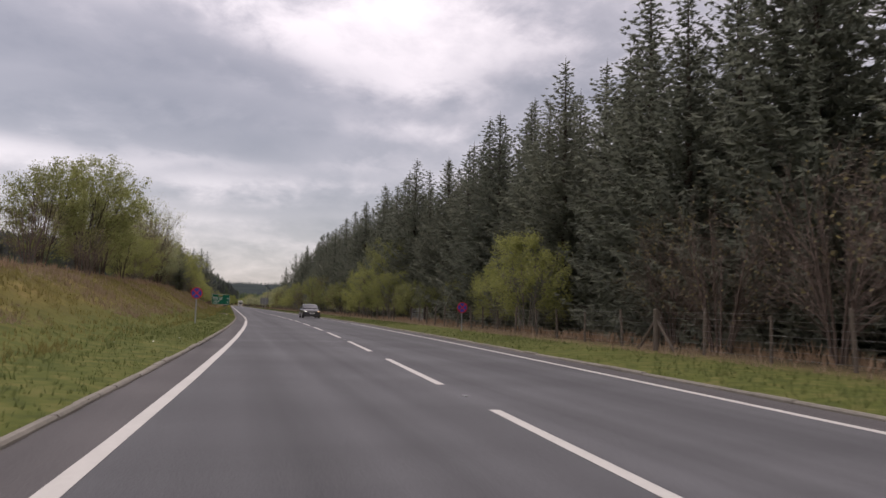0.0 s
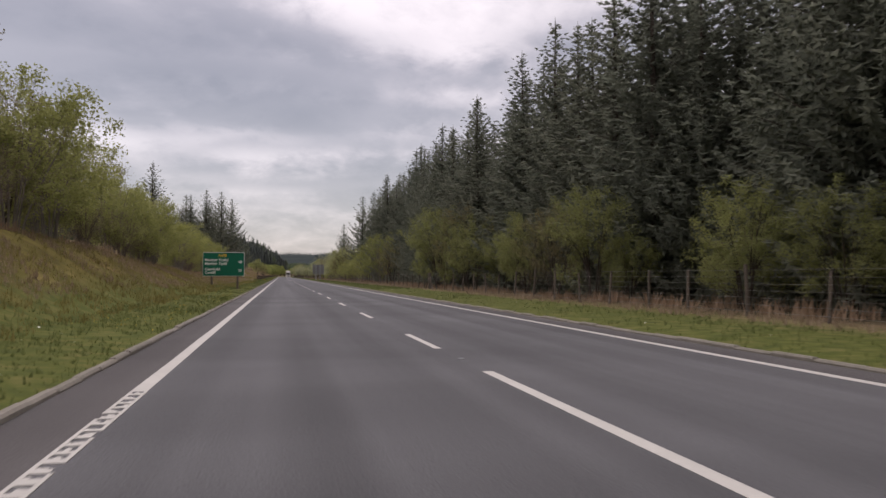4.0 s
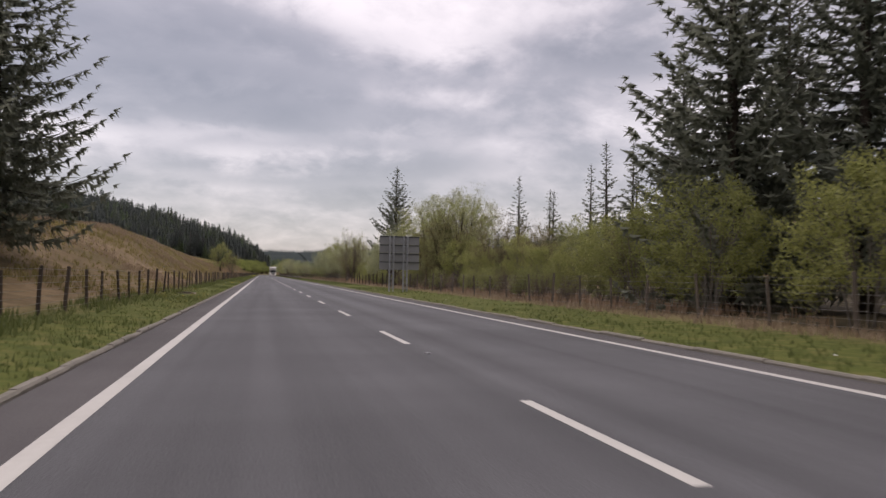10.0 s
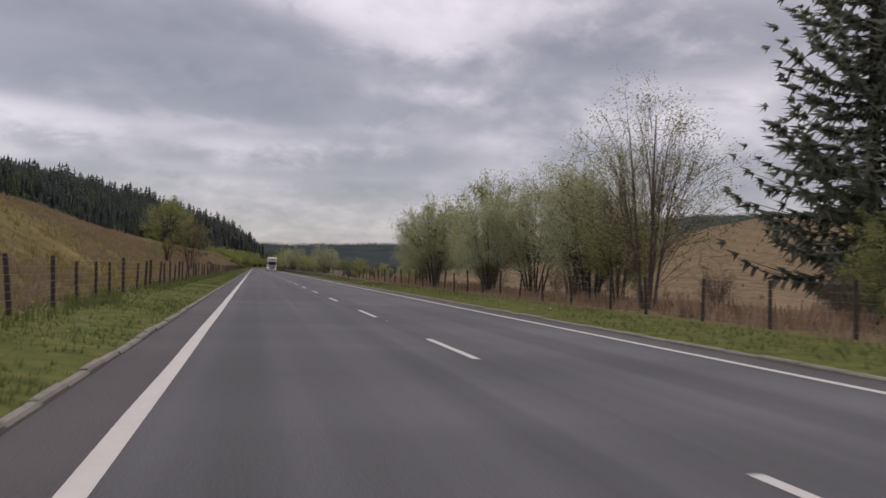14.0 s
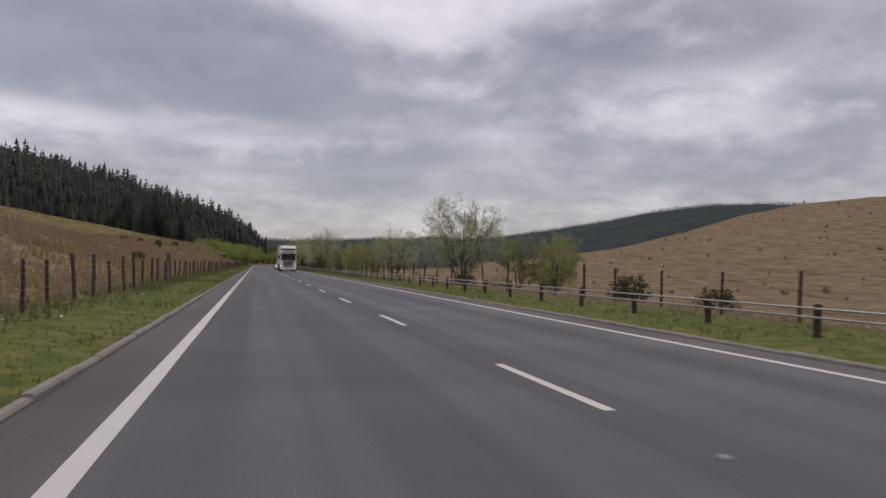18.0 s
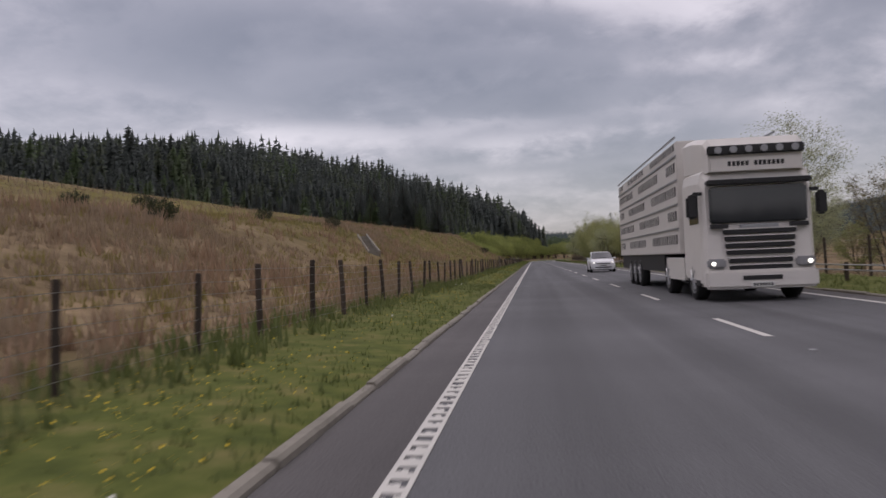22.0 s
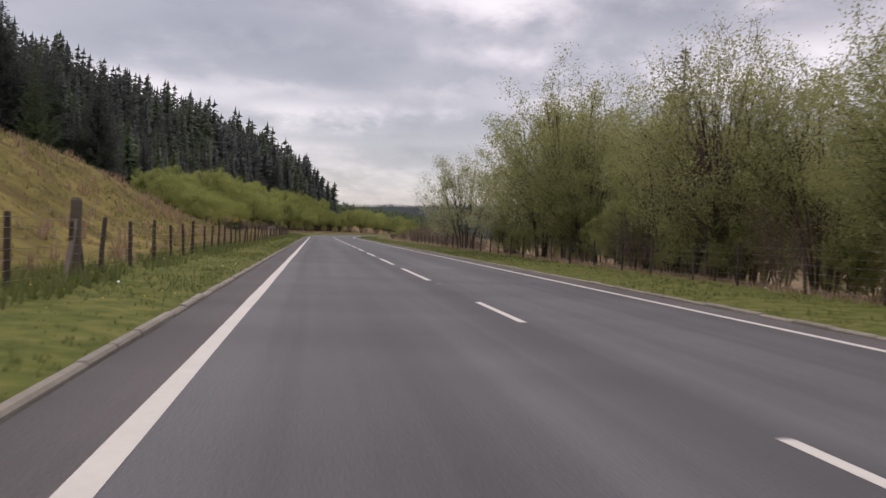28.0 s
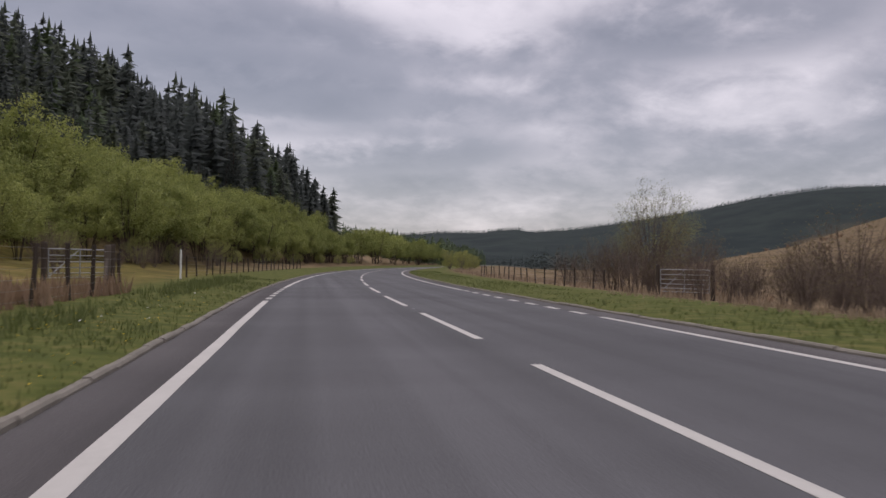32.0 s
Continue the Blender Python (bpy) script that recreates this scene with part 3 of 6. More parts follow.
def broadleaf_meshes(seed, tall, spread, stems=6, shoots=110, leaves=9000, leaf=0.09, leaf_mat=None, bark=None, low=0.1, spiky=0.3, thick=1.0, airy=0.5):
    """A broadleaf tree or bush: a few stems that fan out from the foot, limbs that curve from them to an uneven, rounded crown,
    twigs along the limbs, and leaves strewn over limbs and twigs. airy: how far the leaves keep to the outer part of the crown."""
    r = np.random.RandomState(seed)
    zc = tall * (0.5 + 0.12 * low)
    stem_az = 6.283 * np.arange(stems) / stems + r.uniform(-.4, .4, stems)
    stem_lean = spread * r.uniform(0.1, 0.5, stems) * (stems > 1)
    stem_foot = 0.085 * spread * r.uniform(0.3, 1.5, stems) * (stems > 1)
    stem_top = tall * r.uniform(0.55, 0.82, stems)
    # ends of the limbs, over the crown and within it
    az = r.uniform(0, 6.283, shoots)
    up_ = r.uniform(-0.75, 1.0, shoots)
    flat_ = np.sqrt(1 - up_ ** 2)
    bulge = 0.92 + 0.07 * np.sin(2 * az + seed) + 0.07 * np.sin(3 * az - 6 * up_ + seed * 1.7) + 0.08 * np.sin(7 * az + 5 * up_ + seed * 2.3)
    reach = bulge * r.uniform(0.2, 1.0, shoots) ** 0.33
    below = np.where(up_ < 0, zc - low * tall, tall - zc)
    end = np.stack([spread * flat_ * np.cos(az) * reach, spread * flat_ * np.sin(az) * reach, zc + below * up_ * reach], 1)
    own = np.argmin(np.abs((az[:, None] - stem_az[None] + 3.1416) % 6.283 - 3.1416) + r.uniform(0, 0.9, (shoots, stems)), 1)
    f0 = np.clip(end[:, 2] / stem_top[own] * r.uniform(0.3, 0.78, shoots), 0.14, 1.0)

    def on_stem(k, f):
        """Points on stem k at the fraction f of its height."""
        out = stem_foot[k] + stem_lean[k] * f ** 1.3
        return np.stack([out * np.cos(stem_az[k]), out * np.sin(stem_az[k]), stem_top[k] * f - 0.12], 1)

    start = on_stem(own, f0)
    bend = start + (end - start) * 0.45 + np.stack([0 * az, 0 * az, 0.10 * tall * flat_ * r.uniform(-0.4, 1.0, shoots)], 1) + r.normal(0, 0.045 * tall, (shoots, 3))

    def along(k, t):
        t = np.asarray(t)[:, None]
        return (1 - t) ** 2 * start[k] + 2 * t * (1 - t) * bend[k] + t * t * end[k]

    def tubes(rings, rads):
        """Three-sided tubes through rings of points, shape (count, rings, 3)."""
        n, m, _ = rings.shape
        d = np.gradient(rings, axis=1)
        d /= np.linalg.norm(d, axis=2, keepdims=True) + 1e-9
        p1 = np.cross(d, np.array([0.31, 0.83, 0.46]))
        p1 /= np.linalg.norm(p1, axis=2, keepdims=True) + 1e-9
        p2 = np.cross(d, p1)
        v = np.stack([rings + rads[..., None] * (p1 * math.cos(w) + p2 * math.sin(w)) for w in (0, 2.094, 4.189)], 2)
        i, j, k = np.meshgrid(np.arange(n), np.arange(m - 1), np.arange(3), indexing="ij")
        q = lambda jj, kk: (i * m + jj) * 3 + kk % 3
        return v.reshape(-1, 3), np.stack([q(j, k), q(j, k + 1), q(j + 1, k + 1), q(j + 1, k)], -1).reshape(-1, 4)

    rad = 0.0085 * tall * thick
    fs_ = np.linspace(0, 1, 7)
    sv, sf = tubes(np.stack([on_stem(np.arange(stems), np.full(stems, f)) for f in fs_], 1), np.tile(rad * (1.6 if stems == 1 else 1.0) * (1 - 0.72 * fs_), (stems, 1)))
    ts = np.linspace(0, 1, 6)
    every = np.arange(shoots)
    size0 = rad * 0.27 * np.clip(np.linalg.norm(end - start, axis=1) / (0.5 * tall), 0.3, 1.2)
    lv, lf = tubes(np.stack([along(every, np.full(shoots, t)) for t in ts], 1), size0[:, None] * (1 - 0.85 * ts)[None])
    # twigs: slim slivers, three to a limb and more near its end
    n_tw = shoots * 9
    own_t = r.randint(0, shoots, n_tw)
    t_t = r.uniform(0.3, 1.0, n_tw)
    S = along(own_t, t_t)
    outward = S - np.array([0, 0, 0.35 * tall])
    outward /= np.linalg.norm(outward, axis=1)[:, None] + 1e-9
    D_ = outward * 0.5 + r.normal(0, 0.75, (n_tw, 3)) + np.array([0, 0, spiky])
    D_ *= (spread * r.uniform(0.06, 0.22, n_tw) / (np.linalg.norm(D_, axis=1) + 1e-9))[:, None]
    side = np.cross(D_, r.normal(0, 1, D_.shape))
    side /= np.linalg.norm(side, axis=1)[:, None] + 1e-9
    w = 0.0011 * tall * thick * side
    tv = np.stack([S - w, S + w, S + D_ + w * 0.2, S + D_ - w * 0.2], 1).reshape(-1, 3)
    tf = np.arange(n_tw * 4).reshape(-1, 4)
    wood = quads_data("branches", np.concatenate([sv, lv, tv]), np.concatenate([sf, lf + len(sv), tf + len(sv) + len(lv)]), bark or BARK)
    if not leaves:
        return wood, None
    # half the leaves in loose puffs round the ends of the limbs, the rest on twigs and limbs
    n1, n2 = leaves // 2, leaves * 7 // 20
    out_t = np.flatnonzero(t_t > 0.35 + 0.3 * airy)
    pick = out_t[r.randint(0, len(out_t), n2)]
    k1, k3 = r.randint(0, shoots, n1), r.randint(0, shoots, leaves - n1 - n2)
    puff = np.clip(r.normal(0, 1, (n1, 3)), -1.5, 1.5) * (0.082 * spread * r.uniform(0.5, 1.3, shoots)[k1])[:, None]
    c = np.concatenate([end[k1] + puff, S[pick] + D_[pick] * r.uniform(0.1, 1.02, n2)[:, None] + r.normal(0, 0.02 * spread, (n2, 3)), along(k3, r.uniform(airy, 1.0, len(k3))) + r.normal(0, 0.03 * spread, (len(k3), 3))])
    d1 = r.normal(0, 1, (leaves, 3))
    d1 /= np.linalg.norm(d1, axis=1)[:, None]
    d2 = np.cross(d1, r.normal(0, 1, (leaves, 3)))
    d2 /= np.linalg.norm(d2, axis=1)[:, None]
    sz = leaf * r.uniform(0.6, 1.35, leaves)[:, None]
    q = np.stack([c - d1 * sz * 0.5, c + d2 * sz * 0.33, c + d1 * sz * 0.6, c - d2 * sz * 0.33], 1)
    return wood, quads_data("leaves", q.reshape(-1, 3), np.arange(leaves * 4).reshape(-1, 4), leaf_mat or GREENLEAF)


class Kind:
    """Variants of one kind of tree, planted at places."""

    def __init__(self, name, variants, label, category, group=""):
        self.name, self.variants, self.label, self.category, self.group = name, variants, label, category, group

    def plant(self, x, y, size=1.0, variant=None, turn=None, label="", sink=0.05, wide=1.0):
        r = random.Random(int(x * 131 + y * 977))
        v = self.variants[r.randrange(len(self.variants)) if variant is None else variant % len(self.variants)]
        ob = new(self.name)
        tagged(ob, label or self.label, self.category, self.group)
        child("trunk", v[0], ob)
        if v[1] is not None:
            child("crown", v[1], ob)
        ob.matrix_basis = pose(x, y, land(x, y) - sink, 0, 0, r.uniform(0, 360) if turn is None else turn) @ Matrix.Diagonal((size * wide, size * wide, size, 1))
        return ob


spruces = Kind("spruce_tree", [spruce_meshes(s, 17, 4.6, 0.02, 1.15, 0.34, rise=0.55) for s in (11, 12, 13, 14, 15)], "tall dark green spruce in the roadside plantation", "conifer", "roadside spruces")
hill_spruces = Kind("spruce_tree", [spruce_meshes(s, 17, 4.2, 0.03, 0.95, 0.3, rise=0.4, mat=SPRUCE_FAR) for s in (16, 17, 18)], "dark spruce at the front of the hillside plantation", "conifer", "plantation edge trees")
hill_larches = Kind("larch_tree", [spruce_meshes(s, 15, 4.0, 0.05, 0.95, 0.3, rise=0.5, mat=LARCH) for s in (26, 27)], "mid-green larch at the plantation edge", "conifer", "plantation edge trees")
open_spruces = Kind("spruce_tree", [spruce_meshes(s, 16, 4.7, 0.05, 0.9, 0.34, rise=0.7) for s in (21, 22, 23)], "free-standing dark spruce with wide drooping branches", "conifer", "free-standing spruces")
scrub = Kind("scrub_tree", [broadleaf_meshes(s, 7.5, 2.7, 7, 90, 14000, 0.085, WILLOW, PALEBARK, 0.08, 0.8) for s in (45, 46, 47)], "slender yellow-green birch and willow scrub tree", "tree", "roadside scrub")
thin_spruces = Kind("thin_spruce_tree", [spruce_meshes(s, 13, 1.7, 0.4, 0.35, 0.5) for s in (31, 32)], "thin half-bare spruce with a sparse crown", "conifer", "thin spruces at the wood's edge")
willows = Kind("willow_bush", [broadleaf_meshes(s, 5.0, 2.6, 8, 90, 15000, 0.085, WILLOW, PALEBARK, 0.02, 0.4) for s in (41, 42, 43)], "yellow-green willow bush in fresh leaf", "bush", "roadside bushes")
greens = Kind("young_tree", [broadleaf_meshes(s, 6.0, 2.8, 6, 90, 15000, 0.085, GREENLEAF, BARK, 0.06, 0.4) for s in (51, 52, 53)], "young green broadleaf tree with many stems", "tree", "roadside trees")
pales = Kind("whitebeam_tree", [broadleaf_meshes(s, 7.0, 3.4, 8, 170, 40000, 0.056, PALELEAF, BARK, 0.07, 0.4) for s in (61, 62, 63, 64)], "open many-stemmed tree with pale silvery young leaves", "tree", "roadside trees")
olives = Kind("budding_tree", [broadleaf_meshes(s, 7.0, 3.1, 6, 110, 9000, 0.075, OLIVE, BARK, 0.1, 0.5) for s in (71, 72, 73)], "budding broadleaf tree with olive-brown young leaves", "tree", "roadside trees")
bares = Kind("bare_bush", [broadleaf_meshes(s, 4.5, 2.4, 9, 150, 500, 0.07, OLIVE, TWIG, 0.05, 0.6) for s in (81, 82, 83)], "bare brown many-stemmed bush", "bush", "bare bushes")
belt = Kind("alder_tree", [broadleaf_meshes(s, 9.0, 4.2, 5, 75, 13000, 0.17, BELTLEAF, BARK, 0.24, 0.3) for s in (91, 92, 93)], "light green young tree in the belt below the plantation", "tree", "light green belt")
tall_olives = Kind("tall_budding_tree", [broadleaf_meshes(s, 11.0, 4.6, 6, 150, 32000, 0.085, SPRINGLEAF, BARK, 0.1, 0.4) for s in (111, 112)], "tall budding tree with olive-green young leaves", "tree", "tall roadside trees")
tall_greens = Kind("tall_young_tree", [broadleaf_meshes(s, 10.5, 4.5, 6, 150, 32000, 0.085, SPRINGLEAF, BARK, 0.06, 0.4) for s in (121, 122)], "tall young tree in thin green leaf", "tree", "tall roadside trees")
bare_trees = Kind("bare_tree", [broadleaf_meshes(s, 9.5, 4.0, 7, 190, 13000, 0.065, SPRINGLEAF, TWIG, 0.1, 0.6) for s in (131, 132)], "rounded bare tree with fine brown twigs and few buds", "tree", "bare trees")

# ---- woods and roadside planting, by stretch ----
rng = np.random.RandomState(7)


def row(kind, y0, y1, u0, u1, gap, lo=0.8, hi=1.2, **kw):
    """Plants of one kind along a stretch of verge, unevenly."""
    y = y0
    while y < y1:
        yy = y + rng.uniform(-0.3, 0.3) * gap
        kind.plant(float(cx(yy)) + rng.uniform(u0, u1), yy, rng.uniform(lo, hi), **kw)
        y += gap * rng.uniform(0.75, 1.3)


def at(kind, *places, **kw):
    """Single plants: u, y, size."""
    for u, y, size in places:
        kind.plant(float(cx(y)) + u, y, size, **kw)


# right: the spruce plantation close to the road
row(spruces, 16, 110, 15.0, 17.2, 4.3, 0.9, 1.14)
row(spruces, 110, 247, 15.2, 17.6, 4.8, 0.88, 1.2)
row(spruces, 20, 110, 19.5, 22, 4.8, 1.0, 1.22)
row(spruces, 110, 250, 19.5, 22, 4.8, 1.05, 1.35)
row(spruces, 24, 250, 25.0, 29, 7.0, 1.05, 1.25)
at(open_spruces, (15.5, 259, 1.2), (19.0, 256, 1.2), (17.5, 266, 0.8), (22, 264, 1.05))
# right: bushes and young trees in front of it
at(bares, (11.6, 12, 1.45), (12.4, 17, 1.5), (12.0, 22, 1.35), (13.2, 27, 1.3))
at(willows, (12.0, 41, 1.25), (12.8, 49, 0.9), (12.2, 84, 1.15), (11.6, 97, 1.35), (12.5, 204, 1.6), (12.6, 230, 1.12), (12.2, 243, 0.8), (12.6, 225, 0.8), (12.3, 249, 0.95), (12.5, 256, 1.0), (13.5, 263, 0.95))
at(greens, (14.6, 63, 0.8), (13.0, 77, 0.75), (13.5, 92, 1.65), (12.5, 112, 0.75), (12.3, 124, 0.95), (12.6, 135, 0.9), (12.2, 147, 1.0), (11.8, 158, 1.3), (12.8, 164, 0.9))
at(olives, (13.2, 100, 0.95), (13.4, 155, 1.15), (12.6, 193, 0.9), (13, 236, 0.7), (12.6, 130, 0.8))
row(greens, 70, 160, 12.5, 14, 11, 0.5, 0.8)
# right: scrub between the plantation and the open valley
row(willows, 268, 300, 13.0, 17, 6, 0.6, 0.95)
row(greens, 276, 306, 15, 20, 6.5, 0.7, 1.0)
row(bares, 266, 312, 11.2, 13, 3.2, 0.3, 0.5)
row(greens, 268, 314, 11.2, 13.5, 4, 0.22, 0.4)
row(scrub, 266, 300, 14, 21, 5.5, 0.5, 0.85)
row(olives, 264, 300, 13, 18, 7, 0.45, 0.75)
at(thin_spruces, (24, 309, 0.95), (24, 300, 0.75), (25, 293, 0.85))
at(bare_trees, (15.5, 311, 1.0))
at(tall_greens, (13.2, 304, 0.85))
at(tall_olives, (14.6, 299, 0.88), (16.5, 304, 0.92), (18.5, 312, 0.85))
row(olives, 284, 308, 13, 20, 7, 0.8, 1.1)
row(thin_spruces, 276, 300, 22, 32, 3.6, 0.7, 1.1)
at(open_spruces, (40, 366, 0.68))
row(willows, 306, 345, 11.8, 14, 8, 0.35, 0.55)
at(pales, (13.6, 325, 1.08), (16.5, 330, 1.02), (13.2, 332, 0.85), (18.5, 324, 1.1))
at(greens, (13.4, 343, 0.7), (13.6, 351, 0.6), (15, 338, 0.75))
row(bares, 316, 356, 11.6, 15, 3.5, 0.4, 0.75)
row(greens, 318, 352, 11.2, 13, 4, 0.22, 0.35)
row(olives, 334, 350, 14, 17, 6, 0.55, 0.75)
at(bare_trees, (12.2, 362, 1.0))
at(open_spruces, (19.3, 358, 1.24), variant=0)
at(pales, (13.2, 369, 1.12), (14.0, 379, 1.2), (13.8, 388, 1.15))
at(scrub, (12.4, 384, 1.1), (12.2, 398, 1.05))
at(bare_trees, (14.4, 374, 0.95), (13.2, 405, 0.8))
row(bares, 366, 412, 15, 24, 4, 0.4, 0.7)
at(greens, (13.0, 366, 0.8))
at(olives, (14.0, 371, 1.0))
at(pales, (11.6, 381, 0.9), (11.2, 394, 1.1), (12.8, 402, 1.05), (13.5, 410, 0.8))
row(willows, 428, 442, 12, 20, 7, 0.45, 0.6)
at(greens, (15, 488, 0.7), (17.5, 487, 0.78), (19, 491, 0.7))
at(pales, (10.6, 487, 0.92), variant=1, wide=0.98, label="broad free-standing tree with pale silvery young leaves beside the barrier")
at(pales, (16.5, 545, 1.12), (9.4, 583, 1.2), (13.5, 648, 0.9), (13.5, 590, 0.8))
at(greens, (14.4, 549, 0.95), (14, 570, 1.05), (11, 603, 0.65), (19, 596, 0.7))
at(willows, (13, 560, 1.1), (17, 565, 1.1), (12.5, 600, 0.7), (17, 668, 0.6), (20, 620, 0.7))
at(olives, (12, 575, 0.75), (16, 610, 0.6), (22, 640, 0.7))
at(greens, (13, 632, 0.5), (14.5, 637, 0.55), (12.4, 628, 0.42), (15, 646, 0.5))
at(pales, (9.8, 604, 0.9), variant=3)
at(bare_trees, (10.5, 631, 0.5))
at(tall_greens, (9.4, 643.5, 0.7))
row(tall_greens, 701, 738, 11.5, 14.5, 6.5, 0.78, 0.95)
at(greens, (14, 702, 1.2), (15.5, 709, 1.2), (13, 699, 1.1))
row(greens, 704, 752, 13, 17, 7, 0.7, 1.0)
row(tall_olives, 698, 745, 13.5, 17, 7, 0.74, 0.92)
at(bare_trees, (12.5, 722, 1.15))
row(greens, 700, 757, 11.4, 13, 3.4, 0.35, 0.6)
row(tall_greens, 704, 752, 19, 23, 6, 0.7, 0.95)
row(greens, 703, 755, 17, 24, 4, 0.45, 0.7)
row(bares, 702, 730, 10.6, 12, 9, 0.6, 0.9)
at(pales, (12.0, 697, 1.2), (12.4, 752, 1.3))
at(pales, (10.2, 760, 1.25), variant=2, wide=1.15)
at(open_spruces, (16.5, 733, 0.8))
at(tall_greens, (12.4, 739, 1.2), (12.6, 745, 1.15), (15.5, 743, 1.2))
row(bares, 804, 830, 11.8, 16, 1.6, 0.42, 0.65)
row(bares, 826, 868, 17, 26, 1.7, 0.7, 1.05)
row(bares, 814, 850, 19, 28, 2.6, 0.6, 0.9)
at(bares, (10.8, 797, 0.52), (13.0, 791, 0.34), (15.5, 795, 0.45))
at(bare_trees, (22.6, 856, 1.0))
row(willows, 930, 1000, 9, 14, 12, 0.6, 0.9)
# left: bank top at the start
at(greens, (-13.4, 54, 1.3), (-15, 60, 1.2), (-14, 67, 0.8))
at(greens, (-14.0, 51, 1.3), (-15.5, 48, 1.1))
at(bares, (-13.8, 97, 1.1), (-12.4, 25, 0.6), (-13.5, 38, 0.9), (-12.2, 44, 0.7))
row(willows, 106, 150, -15.5, -12.5, 4.5, 1.0, 1.4)
at(bare_trees, (-13.4, 82, 1.0), (-14.5, 76, 0.85), (-13.4, 94, 0.65))
at(willows, (-13.5, 74, 0.9), (-15, 79, 0.9), (-13, 100, 0.8))
row(olives, 78, 160, -17, -14, 7, 0.9, 1.2)
row(bares, 100, 190, -13.2, -11.4, 9, 0.5, 0.8)
row(willows, 150, 215, -15.5, -11.5, 5, 0.75, 1.1)
at(willows, (-12.6, 221, 0.75))
at(pales, (-13.0, 88, 0.8), (-14.2, 92, 0.9))
at(open_spruces, (-11.4, 97, 0.36), (-21.7, 211, 1.05), (-16.7, 242, 1.02), (-19.8, 244, 0.95), (-14.9, 256, 1.1), (-13.5, 268, 1.08), (-18, 262, 1.0), (-17.5, 272, 0.95), (-22, 255, 1.0))
row(spruces, 236, 270, -24, -20, 5, 0.6, 0.8)
row(bares, 236, 262, -12.5, -11, 5, 0.4, 0.6)
at(greens, (-12.2, 421, 1.2), variant=0, label="rounded young tree in green leaf behind the fence")
at(olives, (-9.7, 419, 0.85), variant=1)
# left: light green belt at the foot of the wooded hill
row(belt, 803, 862, -22, -18, 4.0, 0.48, 0.66)
row(belt, 806, 862, -29, -24, 4.2, 0.58, 0.78)
row(belt, 862, 990, -21, -17, 4.0, 0.75, 1.0)
row(belt, 862, 990, -28, -23, 4.4, 0.95, 1.2)
row(belt, 850, 985, -37, -30, 5.0, 0.75, 1.0)
row(willows, 806, 985, -18, -15.5, 11, 0.35, 0.6)
row(belt, 990, 1130, -21, -12, 6, 0.8, 1.2)
row(bares, 806, 880, -15.5, -13.5, 6, 0.4, 0.6)

# ---- the plantation on the hill: far trees, past counting ----
def far_conifers(name, places, label, mat, seed=1, sides=6, tiers=5, wide=0.23):
    """Many small conifers in one mesh, each of ragged drooping tiers."""
    r = np.random.RandomState(seed)
    n = len(places)
    p = np.asarray(places)
    tris = []
    for t in range(tiers):
        f0 = 0.08 + 0.86 * t / tiers
        rad = p[:, 3] * wide * (1 - f0) ** 0.66 * (1.0 - 0.3 * (1 - f0) ** 5) + 0.06
        for s in range(sides):
            a = 6.283 * (s + 0.5 * (t % 2)) / sides + r.uniform(-.45, .45, n)
            rr = rad * r.uniform(0.6, 1.3, n)
            z0 = p[:, 2] + p[:, 3] * (f0 + r.uniform(-0.03, 0.04, n))
            w = rr * 0.24 + 0.05
            thick = p[:, 3] * r.uniform(0.03, 0.08, n) * (0.4 + 0.6 * (1 - f0))
            c0 = np.stack([p[:, 0] - w * np.sin(a), p[:, 1] + w * np.cos(a), z0 + thick], 1)
            c1 = np.stack([p[:, 0] + w * np.sin(a), p[:, 1] - w * np.cos(a), z0 - 0.4 * thick], 1)
            tip = np.stack([p[:, 0] + rr * np.cos(a), p[:, 1] + rr * np.sin(a), z0 - rr * r.uniform(0.05, 0.55, n) * (1 - f0)], 1)
            tris.append(np.stack([c0, c1, tip], 1))
    for a in (0.4, 2.0):
        w = p[:, 3] * 0.02
        c0 = np.stack([p[:, 0] + w * math.cos(a), p[:, 1] + w * math.sin(a), p[:, 2] + 0.86 * p[:, 3]], 1)
        c1 = np.stack([p[:, 0] - w * math.cos(a), p[:, 1] - w * math.sin(a), p[:, 2] + 0.86 * p[:, 3]], 1)
        tris.append(np.stack([c0, c1, np.stack([p[:, 0], p[:, 1], p[:, 2] + 0.99 * p[:, 3]], 1)], 1))
    for s in range(3):
        a = 6.283 * s / 3
        w = p[:, 3] * 0.012
        c0 = np.stack([p[:, 0] + w * math.cos(a), p[:, 1] + w * math.sin(a), p[:, 2] - 0.5], 1)
        c1 = np.stack([p[:, 0] + w * math.cos(a + 2.1), p[:, 1] + w * math.sin(a + 2.1), p[:, 2] - 0.5], 1)
        tris.append(np.stack([c0, c1, np.stack([p[:, 0], p[:, 1], p[:, 2] + 0.6 * p[:, 3]], 1)], 1))
    tri = np.stack(tris, 1).reshape(-1, 3)
    me = quads_data(name, tri, np.arange(len(tri)).reshape(-1, 3), mat)
    return tagged(new(name, me), label, "woodland", kind="stuff")


def scatter(inside, x0, x1, y0, y1, gap, lo, hi, seed):
    r = np.random.RandomState(seed)
    gx, gy = np.meshgrid(np.arange(x0, x1, gap), np.arange(y0, y1, gap))
    x = gx.ravel() + r.uniform(-.7, .7, gx.size) * gap
    y = gy.ravel() + r.uniform(-.7, .7, gx.size) * gap
    ok = inside(x, y)
    x, y = x[ok], y[ok]
    z = height(x - cx(y), y)
    return np.stack([x, y, z, r.uniform(lo, hi, len(x))], 1)


